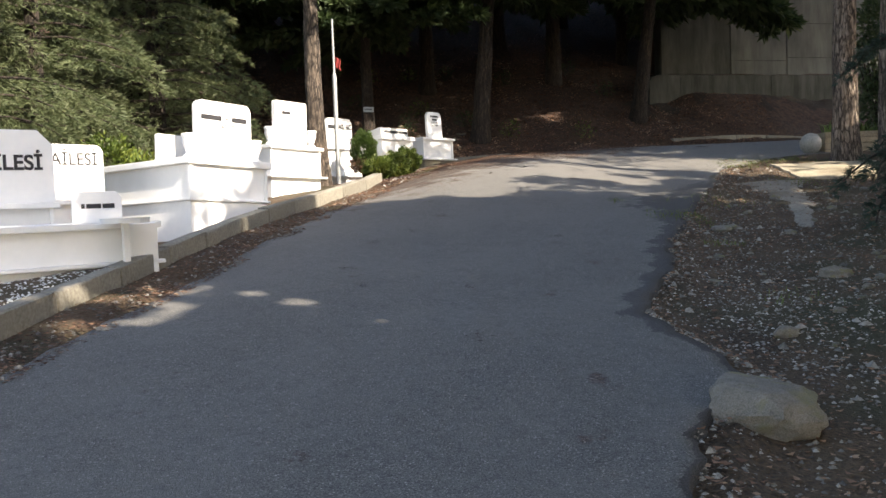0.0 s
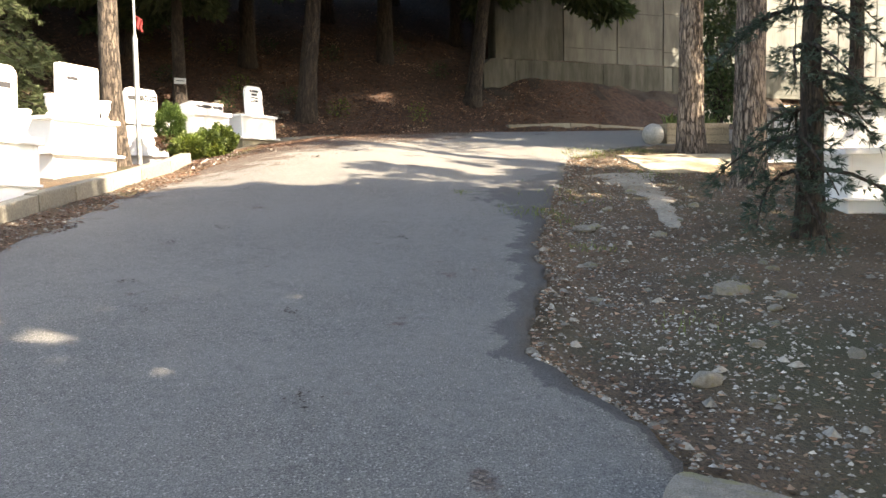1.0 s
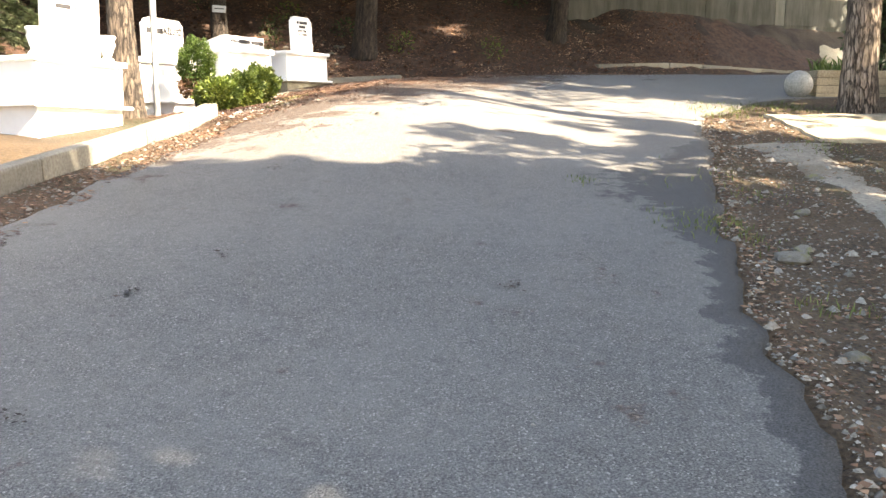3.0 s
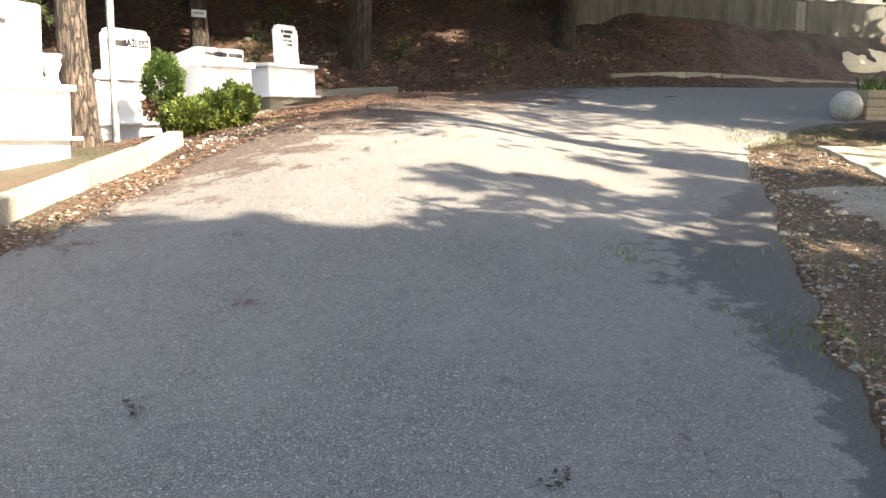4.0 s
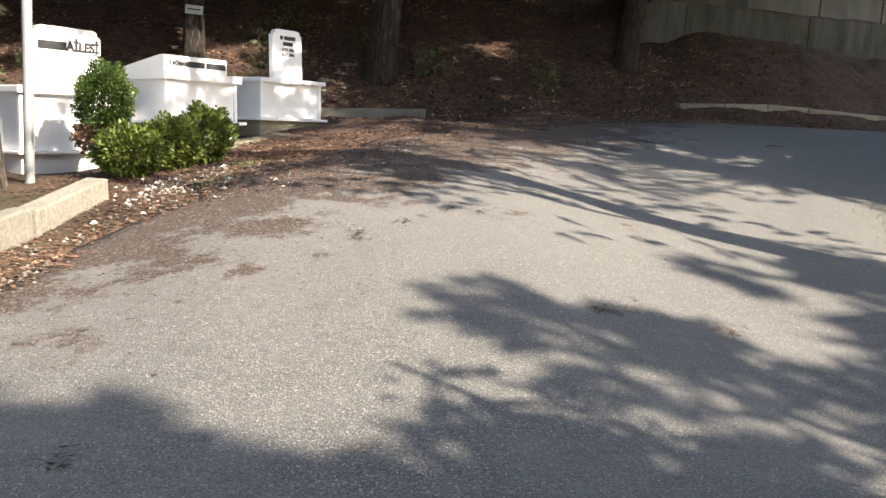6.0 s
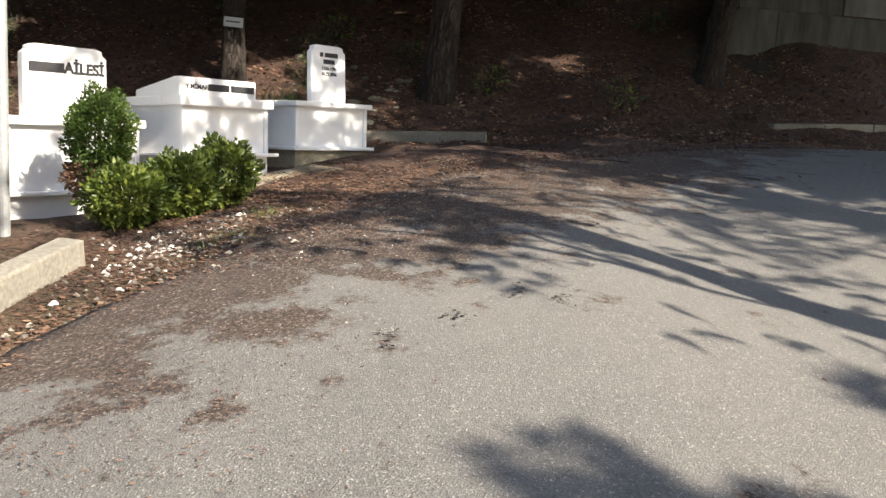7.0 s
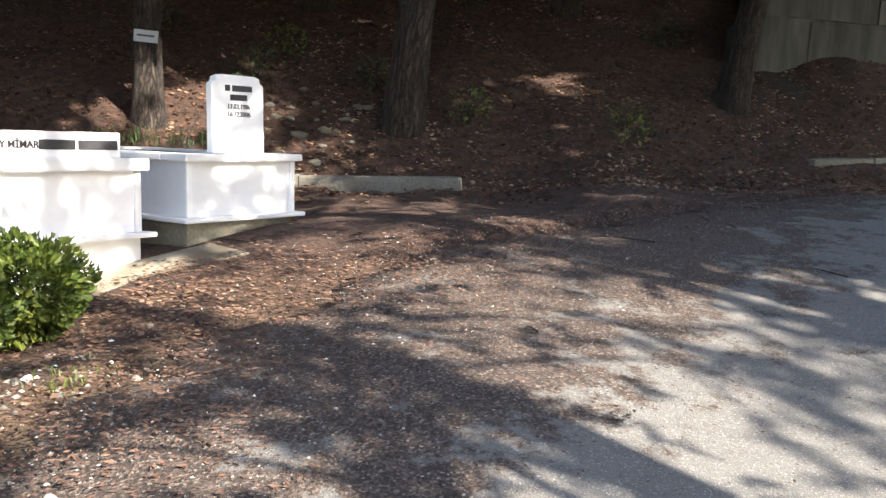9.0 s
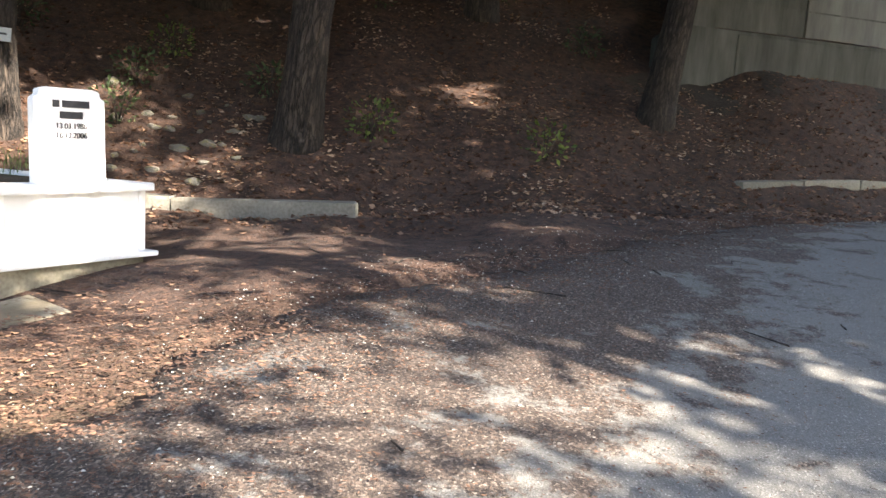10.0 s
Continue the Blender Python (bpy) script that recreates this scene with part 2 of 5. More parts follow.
def littered(m):
    """The same earth, covered with dark rotting litter on the bank under the trees."""
    n, l = m.node_tree.nodes, m.node_tree.links
    b = n["Principled BSDF"]
    old = b.inputs["Base Color"].links[0].from_socket
    tc, sp, no, rp = n.new("ShaderNodeTexCoord"), n.new("ShaderNodeSeparateXYZ"), n.new("ShaderNodeTexNoise"), n.new("ShaderNodeValToRGB")
    l.new(tc.outputs["Object"], sp.inputs[0])
    no.inputs["Scale"].default_value, no.inputs["Detail"].default_value, no.inputs["Roughness"].default_value = 9.0, 8.0, 0.7
    l.new(tc.outputs["Object"], no.inputs["Vector"])
    rp.color_ramp.elements[0].position, rp.color_ramp.elements[1].position = 0.35, 0.7
    rp.color_ramp.elements[0].color, rp.color_ramp.elements[1].color = (0.016, 0.0095, 0.007, 1), (0.105, 0.056, 0.038, 1)
    l.new(no.outputs["Fac"], rp.inputs[0])
    ma, mr, mx = n.new("ShaderNodeMath"), n.new("ShaderNodeMapRange"), n.new("ShaderNodeMix")
    ma.operation, ma.inputs[1].default_value = "MULTIPLY_ADD", -0.55
    l.new(sp.outputs[0], ma.inputs[0])
    l.new(sp.outputs[1], ma.inputs[2])
    mr.inputs[1].default_value, mr.inputs[2].default_value = 17.6, 20.0
    l.new(ma.outputs[0], mr.inputs[0])
    mx.data_type = "RGBA"
    l.new(mr.outputs[0], mx.inputs[0])
    l.new(old, mx.inputs[6])
    l.new(rp.outputs[0], mx.inputs[7])
    l.new(mx.outputs[2], b.inputs["Base Color"])


littered(M_SOIL)
# earth with the shade of the trees above put into its colour
M_SHADED_EARTH = material("shaded_earth", (0.01, 0.0075, 0.006), (0.05, 0.036, 0.026), 1.8, 0.95, 26.0, 1.0, 0.05, third=(0.07, 0.055, 0.038))
M_MOULD = material("fill_earth", (0.05, 0.04, 0.03), (0.2, 0.17, 0.13), 6.0, 0.95, 60.0, 0.9, 0.02)
M_CONCRETE = material("concrete", (0.12, 0.11, 0.09), (0.27, 0.255, 0.215), 1.6, 0.9, 34.0, 0.5, 0.012, third=(0.14, 0.135, 0.1), per_object=0.15)
M_FOOT = material("stained_footing", (0.2, 0.172, 0.12), (0.38, 0.34, 0.255), 3.5, 0.9, 36.0, 0.6, 0.015, third=(0.13, 0.105, 0.07))
M_WALL = bark("wall_concrete", (0.04, 0.043, 0.038), (0.1, 0.104, 0.094), 2.6, 0.005)
M_STREAK = bark("washed_concrete", (0.1, 0.105, 0.095), (0.19, 0.195, 0.175), 2.4, 0.004)
M_BOARD = bark("form_board_concrete", (0.08, 0.084, 0.08), (0.145, 0.15, 0.14), 1.8, 0.004)
M_BALL = material("cast_stone", (0.22, 0.21, 0.19), (0.4, 0.385, 0.35), 5.0, 0.9, 40.0, 0.6, 0.01)
# darker copy of the bark: shade on the trunk put into the colour
M_SHADED_BARK = bark("shaded_bark", (0.035, 0.027, 0.022), (0.17, 0.132, 0.102))
M_MARBLE = material("white_marble", (0.8, 0.81, 0.82), (0.86, 0.862, 0.862), 2.2, 0.4, 14.0, 0.05, 0.004, third=(0.74, 0.745, 0.74), per_object=0.03)
M_GRANITE = material("dark_granite", (0.04, 0.04, 0.043), (0.13, 0.13, 0.135), 3.0, 0.35, 90.0, 0.05, 0.003)
M_SPECKLE = material("grey_granite", (0.2, 0.21, 0.22), (0.55, 0.57, 0.58), 4.0, 0.4, 45.0, 0.05, 0.003)
M_LETTER = material("black_paint", (0.012, 0.012, 0.015), (0.035, 0.035, 0.04), 8.0, 0.6, 80.0, 0.0)
M_BARK = bark("bark", (0.06, 0.045, 0.036), (0.34, 0.27, 0.215))
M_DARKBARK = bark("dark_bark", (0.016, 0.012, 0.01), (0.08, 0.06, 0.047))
M_NEEDLE = leafy("needles", ((0.02, 0.04, 0.015), (0.045, 0.075, 0.025), (0.085, 0.115, 0.045)))
M_BLUE = leafy("blue_green_needles", ((0.014, 0.032, 0.022), (0.035, 0.065, 0.046), (0.075, 0.105, 0.08)))
M_FRONDS = leafy("fresh_needles", ((0.035, 0.055, 0.025), (0.09, 0.115, 0.05), (0.17, 0.19, 0.1)))
M_HEDGE = leafy("hedge_leaves", ((0.03, 0.055, 0.01), (0.085, 0.125, 0.02), (0.21, 0.24, 0.045)), 0.5, 0.25)
M_THUJA = leafy("thuja_leaves", ((0.018, 0.045, 0.008), (0.055, 0.1, 0.014), (0.13, 0.17, 0.028)))
M_DRY = leafy("dry_leaves", ((0.075, 0.042, 0.027), (0.18, 0.1, 0.06), (0.38, 0.25, 0.16)), 0.85, 0.1)
M_BANKLEAF = leafy("brown_leaves", ((0.04, 0.02, 0.012), (0.14, 0.068, 0.04), (0.36, 0.23, 0.15)), 0.85, 0.1)
M_LITTER = leafy("pine_litter", ((0.035, 0.021, 0.016), (0.105, 0.056, 0.038), (0.22, 0.125, 0.082)), 0.9, 0.05)
M_PALE = leafy("bleached_leaves", ((0.22, 0.12, 0.07), (0.38, 0.25, 0.165), (0.58, 0.46, 0.35)), 0.8, 0.15)
M_STRAP = leafy("strap_leaves", ((0.04, 0.08, 0.02), (0.09, 0.15, 0.035), (0.17, 0.22, 0.07)))
M_PEBBLE = material("pebbles", (0.07, 0.062, 0.052), (0.28, 0.26, 0.225), 5.0, 0.85, 60.0, 0.2, 0.004, spots=0.5)
M_WHITE = material("white_pebbles", (0.45, 0.44, 0.41), (0.7, 0.69, 0.66), 5.0, 0.8, 60.0, 0.2, 0.004, spots=0.25)
M_CHIP = material("pale_chips", (0.17, 0.16, 0.14), (0.42, 0.4, 0.36), 5.0, 0.85, 60.0, 0.2, 0.004, spots=0.55)
M_ROCK = material("rock", (0.1, 0.09, 0.075), (0.28, 0.26, 0.22), 4.0, 0.9, 40.0, 0.8, 0.02, third=(0.19, 0.18, 0.09), per_object=0.2)
M_STEEL = material("painted_steel", (0.3, 0.315, 0.32), (0.42, 0.435, 0.44), 6.0, 0.5, 60.0, 0.1, 0.003, metal=0.4)
M_SPILL = material("spilled_cement", (0.13, 0.115, 0.09), (0.32, 0.29, 0.24), 2.0, 0.95, 30.0, 0.8, 0.02, third=(0.12, 0.095, 0.065))
M_WOOD = material("weathered_planks", (0.2, 0.155, 0.1), (0.42, 0.34, 0.23), 5.0, 0.85, 40.0, 0.5, 0.008, per_object=0.2)
M_CLOTH = material("red_cloth", (0.14, 0.012, 0.012), (0.22, 0.02, 0.02), 4.0, 0.9, 60.0, 0.2, 0.003)
M_SAND = material("pale_dry_slope", (0.3, 0.26, 0.18), (0.5, 0.45, 0.33), 1.5, 0.95, 25.0, 0.8, 0.03, third=(0.22, 0.2, 0.11))
M_GRASS = leafy("grass", ((0.05, 0.08, 0.015), (0.11, 0.14, 0.03), (0.2, 0.2, 0.07)))


# ---- helpers of this scene ----
def part(name, bm, mat, parent=None, label="", smooth=False):
    """Links a bmesh as one mesh object, under a thing or on its own."""
    me = bpy.data.meshes.new(name)
    bm.to_mesh(me)
    bm.free()
    me.materials.append(mat)
    if smooth:
        me.shade_smooth()
    ob = new(name, me)
    if parent is not None:
        ob.parent = parent
    if label:
        ob["label"] = label
    return ob


def soup(name, verts, faces, mat, parent=None, label="", smooth=False):
    """Links vertices and faces as one mesh object."""
    me = bpy.data.meshes.new(name)
    me.from_pydata([tuple(v) for v in verts], [], [tuple(f) for f in faces])
    me.materials.append(mat)
    if smooth:
        me.shade_smooth()
    ob = new(name, me)
    if parent is not None:
        ob.parent = parent
    if label:
        ob["label"] = label
    return ob


def block(bm, x0, x1, y0, y1, z0, z1, bevel=0.0, segments=1, m=None):
    """A bevelled box between two corners, added to bm."""
    made = bmesh.ops.create_cube(bm, size=1.0)["verts"]
    mat = Matrix.Translation(((x0 + x1) / 2, (y0 + y1) / 2, (z0 + z1) / 2)) @ Matrix.Diagonal((x1 - x0, y1 - y0, z1 - z0, 1))
    bmesh.ops.transform(bm, matrix=mat, verts=made)
    if bevel:
        edges = list({e for v in made for e in v.link_edges})
        got = bmesh.ops.bevel(bm, geom=edges, offset=bevel, segments=segments, affect="EDGES", profile=0.6)
        made = list({v for f in got["faces"] for v in f.verts} | {v for v in made if v.is_valid})
    if m is not None:
        bmesh.ops.transform(bm, matrix=m, verts=made)
    return made


def boxed(name, x0, x1, y0, y1, z0, z1, mat, parent=None, label="", bevel=0.008, segments=1):
    bm = bmesh.new()
    block(bm, x0, x1, y0, y1, z0, z1, bevel, segments)
    return part(name, bm, mat, parent, label)


def thing(name, m, label, category, group=""):
    ob = new(name)
    ob.empty_display_size = 0.2
    ob.matrix_world = m
    return tagged(ob, label, category, group)


# ---- lie of the land ----
def smooth(v, a, b):
    u = np.clip((np.asarray(v, float) - a) / (b - a), 0, 1)
    return u * u * (3 - 2 * u)


def rise(y):
    """Height of the road along its way."""
    y = np.asarray(y, float)
    s0, z0 = 0.106 + 0.0015 * 19, 0.106 * 19 + 0.00075 * 361
    u = np.clip(y - 19, 0, 5)
    return np.where(y < 19, 0.106 * y + 0.00075 * y * np.maximum(y, 0), z0 + s0 * u - s0 * 0.095 * u * u)


KERB_Y = (-8, 0, 3, 5.7, 7.6, 9.8, 12.1, 14.1, 16.1)
KERB_X = (-4.3, -3.6, -3.35, -3.1, -2.87, -2.68, -2.46, -2.12, -1.6)
RIGHT_Y = (-8, 0, 3.3, 3.9, 4.8, 5.35, 6.05, 6.5, 7.7, 9.2, 11, 13.2, 14.7, 16, 17.4, 18.4, 19.2)
RIGHT_X = (0.4, 0.8, 0.9, 0.97, 1.5, 1.36, 1.2, 1.25, 1.7, 2.05, 2.6, 3.4, 3.85, 4.4, 6, 9, 20)
LEFT_Y = (-8, 0, 4, 5.5, 7.4, 9.2, 10.6, 12.9, 15.1, 15.9, 16.9, 18.2, 19.1, 20, 20.9, 22.3, 24, 26.2, 28.6)
LEFT_X = (-3.5, -3.0, -2.75, -2.6, -2.3, -2.2, -2.05, -1.85, -1.4, -1.05, -0.72, -0.3, 0.3, 0.9, 1.8, 3.2, 5, 8, 14)
FOOT_X = (-12, -6, -1, 0.9, 5.5, 8.5, 14, 40)
FOOT_Y = (19.9, 22.2, 23.7, 23.65, 24.9, 26.3, 28.8, 38)


def land(x, y):
    """Height of the ground at x, y (numbers or arrays)."""
    x, y = np.asarray(x, float), np.asarray(y, float)
    z = rise(y)
    z = z - (0.05 * smooth(y, 10, 15) + 0.09 * smooth(y, 16.5, 19.5)) * np.clip(0.5 - x, 0, 3.2) * (1 - smooth(y, 22, 25))
    z = z + 0.13 * smooth(y, 11.2, 14.4) * (1 - smooth(y, 16.8, 20.5)) * smooth(x, -1.6, -0.2) * (1 - smooth(x, 1.0, 2.8))
    z = z - 0.17 * smooth(y, 20.5, 22.8) * (1 - smooth(x, 1.2, 3.0)) * (1 - smooth(y, 26, 30))
    kerb = np.interp(y, KERB_Y, KERB_X)
    plot = 0.1 - 0.28 * smooth(y, 8.2, 9.2) + 0.22 * smooth(y, 13.4, 14.6)
    z = z + plot * smooth(kerb - 0.1 - x, 0, 0.15) * (1 - smooth(y, 15, 16.5))
    edge = np.interp(y, RIGHT_Y, RIGHT_X)
    z = z - 0.12 * smooth(x - edge, 0.0, 0.35) * (1 - smooth(y, 13.5, 15.5)) * (1 - 0.6 * smooth(x - edge, 2.5, 5))
    d = np.maximum(y - np.interp(x, FOOT_X, FOOT_Y), 0)
    hill = (0.5 + 0.25 * smooth(x, 5.5, 7.5)) * d * d / (d + 0.5)
    hill = np.where(x > 6, np.minimum(hill, 1.55 + 0.1 * d + 0.9 * np.maximum(y - 30.9 - 0.31 * (x - 6.2), 0)), hill)
    side = np.maximum(-x - 7.5, 0)
    z = z + np.minimum(hill, 12) + np.minimum(0.28 * side, 7.0) * smooth(y, 4, 12)
    return z


def lumps(x, y, s, a):
    return a * noise.noise(Vector((x * s, y * s, 3.7)))


def axis_steps(cuts):
    out = []
    for a, b, n in cuts:
        out += list(np.linspace(a, b, n, endpoint=False))
    return out + [cuts[-1][1]]


xs = axis_steps([(-400, -40, 10), (-40, -8, 20), (-8, 12, 160), (12, 40, 20), (40, 400, 10)])
ys = axis_steps([(-400, -20, 12), (-20, 0, 20), (0, 32, 260), (32, 60, 30), (60, 500, 12)])
gx, gy = np.meshgrid(xs, ys)
gz = land(gx, gy)
verts = []
for x, y, z in zip(gx.ravel(), gy.ravel(), gz.ravel()):
    wob = lumps(x, y, 0.9, 0.06) + lumps(x, y, 3.1, 0.025)
    inside = np.interp(y, LEFT_Y, LEFT_X) - 0.25 < x < np.interp(y, RIGHT_Y, RIGHT_X) + 0.1 and y < 26
    verts.append((x, y, z - 0.06 if inside else z + wob * (0.5 if y < 22 else 1.6)))
nx = len(xs)
faces = [(j * nx + i, j * nx + i + 1, (j + 1) * nx + i + 1, (j + 1) * nx + i) for j in range(len(ys) - 1) for i in range(nx - 1)]
ground = tagged(soup("ground", verts, faces, M_SOIL, smooth=True), "brown earth with stones and dry pine needles", "ground", kind="structure")

def surf(x, y):
    """Height of the rough ground sheet."""
    return float(land(x, y)) + (lumps(x, y, 0.9, 0.06) + lumps(x, y, 3.1, 0.025)) * (0.5 if y < 22 else 1.6)


def edges(y):
    """Left and right edge of the asphalt."""
    a = float(np.interp(y, LEFT_Y, LEFT_X)) + lumps(1.0, y, 2.3, 0.09) * (1 + 2.5 * float(smooth(y, 16, 18))) + lumps(2.0, y, 8.0, 0.03) * (1 + 3 * float(smooth(y, 16, 18)))
    b = float(np.interp(y, RIGHT_Y, RIGHT_X)) + lumps(5.0, y, 2.9, 0.10) + lumps(9.0, y, 8.0, 0.05)
    return a, b


def road_z(x, y):
    a, b = edges(y)
    u = min(max((x - a) / max(b - a, 0.1), 0), 1)
    edge = float(np.interp(y, RIGHT_Y, RIGHT_X))
    return float(land(min(x, edge - 0.01), y)) + 0.02 * math.sin(math.pi * u) + 0.006 + lumps(x, y, 1.7, 0.008) - 0.05 * float(smooth(y, 15.5, 17.5)) * max(0.0, 1 - (x - a) / 0.7) ** 2


# the road: rows across it, with a broken rim at both edges
rows_y = axis_steps([(-8, 0, 16), (0, 28.6, 340)])
rv, rf = [], []
N = 44
for y in rows_y:
    a, b = edges(y)
    for k in range(N + 1):
        u = min(max((k - 1) / (N - 2), 0), 1)
        x = a + (b - a) * u
        z = road_z(x, y)
        if k == 0 or k == N:
            z -= 0.16
        rv.append((x, y, z))
for j in range(len(rows_y) - 1):
    for k in range(N):
        i = j * (N + 1) + k
        rf.append((i, i + 1, i + N + 2, i + N + 1))
road = soup("road", rv, rf, M_ASPHALT, smooth=True)
tar = []
for x, y, _ in rv:
    reach = (0.12 + 0.46 * math.exp(-((y - 12.0) / 1.2) ** 2)) * float(smooth(y, 4.6, 6.2)) * (1 - float(smooth(y, 13.4, 14.6))) + 0.001
    tar.append(min(max(1 - (edges(y)[1] - x) / (reach * 2), -1), 1))
road.data.attributes.new("tar", "FLOAT", "POINT").data.foreach_set("value", tar)
tagged(road, "worn grey asphalt road with ragged edges", "road", kind="structure")


def up(x, y, dz=0.0):
    """A point on the ground."""
    return (x, y, float(land(x, y)) + dz)


# ---- kerb of the graves ----
kerb = tagged(new("kerb"), "weathered concrete kerb stones along the road", "kerb", kind="structure")
rnd = random.Random(4)
y = -2.0
while y < 16.35:
    step = min(rnd.uniform(0.85, 1.1), 16.45 - y)
    if 16.45 - y - step < 0.5:
        step = 16.45 - y
    y2 = y + step
    xa, xb = float(np.interp(y, KERB_Y, KERB_X)), float(np.interp(y2, KERB_Y, KERB_X))
    ln = math.hypot(xb - xa, step)
    za, zb = float(land(xa + 0.12, y)), float(land(xb + 0.12, y2))
    bm = bmesh.new()
    block(bm, -0.16, 0.0, 0.006, ln - 0.006, -0.25, 0.175 + rnd.uniform(-0.012, 0.012), 0.025, 2)
    for v in bm.verts:
        v.co += Vector((rnd.uniform(-1, 1), rnd.uniform(-0.4, 0.4), rnd.uniform(-1, 1))) * 0.006
    ob = part("kerb_stone", bm, M_CONCRETE, kerb)
    ob.matrix_world = Matrix.Translation((xa, y, za)) @ Euler((math.atan2(zb - za, ln), 0, math.atan2(-(xb - xa), step))).to_matrix().to_4x4()
    y = y2

# ---- graves ----
def letters(text, size, parent, x, z, y=-0.004, bold=0.0):
    """Built-in font lettering on a stone's front, centred at x, z."""
    cu = bpy.data.curves.new("lettering", "FONT")
    cu.body, cu.size, cu.align_x, cu.align_y = text, size, "CENTER", "CENTER"
    cu.extrude, cu.offset = 0.003, bold
    tmp = new("lettering_curve", cu)
    me = bpy.data.meshes.new_from_object(tmp.evaluated_get(bpy.context.evaluated_depsgraph_get()))
    bpy.data.objects.remove(tmp)
    me.materials.clear()
    me.materials.append(M_LETTER)
    ob = new("lettering", me)
    ob.parent = parent
    ob.matrix_local = pose(x, y, z, 90, 0, 0)
    return ob


def bars(widths, h, parent, x, z, gap=0.02, y=-0.004):
    """Plain dark bars in place of a name."""
    total = sum(widths) + gap * (len(widths) - 1)
    at = x - total / 2
    for w in widths:
        boxed("name_bar", at, at + w, y - 0.003, y + 0.003, z - h / 2, z + h / 2, M_LETTER, parent, bevel=0.002)
        at += w + gap


def stone_slab(name, w, h, t, cut, parent, m, kind="chamfer", label=""):
    """An upright slab, its foot at the origin, its front towards -y, with chamfered or stepped shoulders."""
    if kind == "step":
        c, e = cut, cut * 0.55
        prof = [(-w / 2, 0), (w / 2, 0), (w / 2, h - c), (w / 2 - e, h - c + e * 0.6), (w / 2 - e, h - e * 0.4), (w / 2 - c * 1.3, h), (-w / 2 + c * 1.3, h), (-w / 2 + e, h - e * 0.4), (-w / 2 + e, h - c + e * 0.6), (-w / 2, h - c)]
    elif kind == "round":
        prof = [(-w / 2, 0), (w / 2, 0)]
        for k in range(7):
            a = math.pi / 2 * k / 6
            prof.append((w / 2 - cut + cut * math.cos(a), h - cut + cut * math.sin(a)))
        for k in range(7):
            a = math.pi / 2 + math.pi / 2 * k / 6
            prof.append((-w / 2 + cut + cut * math.cos(a), h - cut + cut * math.sin(a)))
    else:
        prof = [(-w / 2, 0), (w / 2, 0), (w / 2, h - cut), (w / 2 - cut, h), (-w / 2 + cut, h), (-w / 2, h - cut)]
    bm = bmesh.new()
    vs = [bm.verts.new((px, 0, pz)) for px, pz in prof]
    f = bm.faces.new(vs)
    got = bmesh.ops.extrude_face_region(bm, geom=[f])
    bmesh.ops.translate(bm, vec=(0, t, 0), verts=[g for g in got["geom"] if isinstance(g, bmesh.types.BMVert)])
    bmesh.ops.recalc_face_normals(bm, faces=bm.faces)
    bmesh.ops.bevel(bm, geom=[e for e in bm.edges if e.calc_face_angle(0) > 0.3], offset=0.006, segments=2, affect="EDGES")
    ob = part(name, bm, M_MARBLE, parent, label)
    ob.matrix_local = m
    return ob


def wedge(name, w, h, low, depth, parent, m):
    """A lettered slab with an upright front whose top falls towards the back."""
    bm = bmesh.new()
    prof = ((0, 0), (0, h), (0.07, h), (depth, low), (depth, 0))
    f = bm.faces.new([bm.verts.new((-w / 2, y, z)) for y, z in prof])
    got = bmesh.ops.extrude_face_region(bm, geom=[f])
    bmesh.ops.translate(bm, vec=(w, 0, 0), verts=[q for q in got["geom"] if isinstance(q, bmesh.types.BMVert)])
    bmesh.ops.recalc_face_normals(bm, faces=bm.faces)
    bmesh.ops.bevel(bm, geom=[e for e in bm.edges if e.calc_face_angle(0) > 0.3], offset=0.006, segments=2, affect="EDGES")
    ob = part(name, bm, M_MARBLE, parent)
    ob.matrix_local = m
    return ob


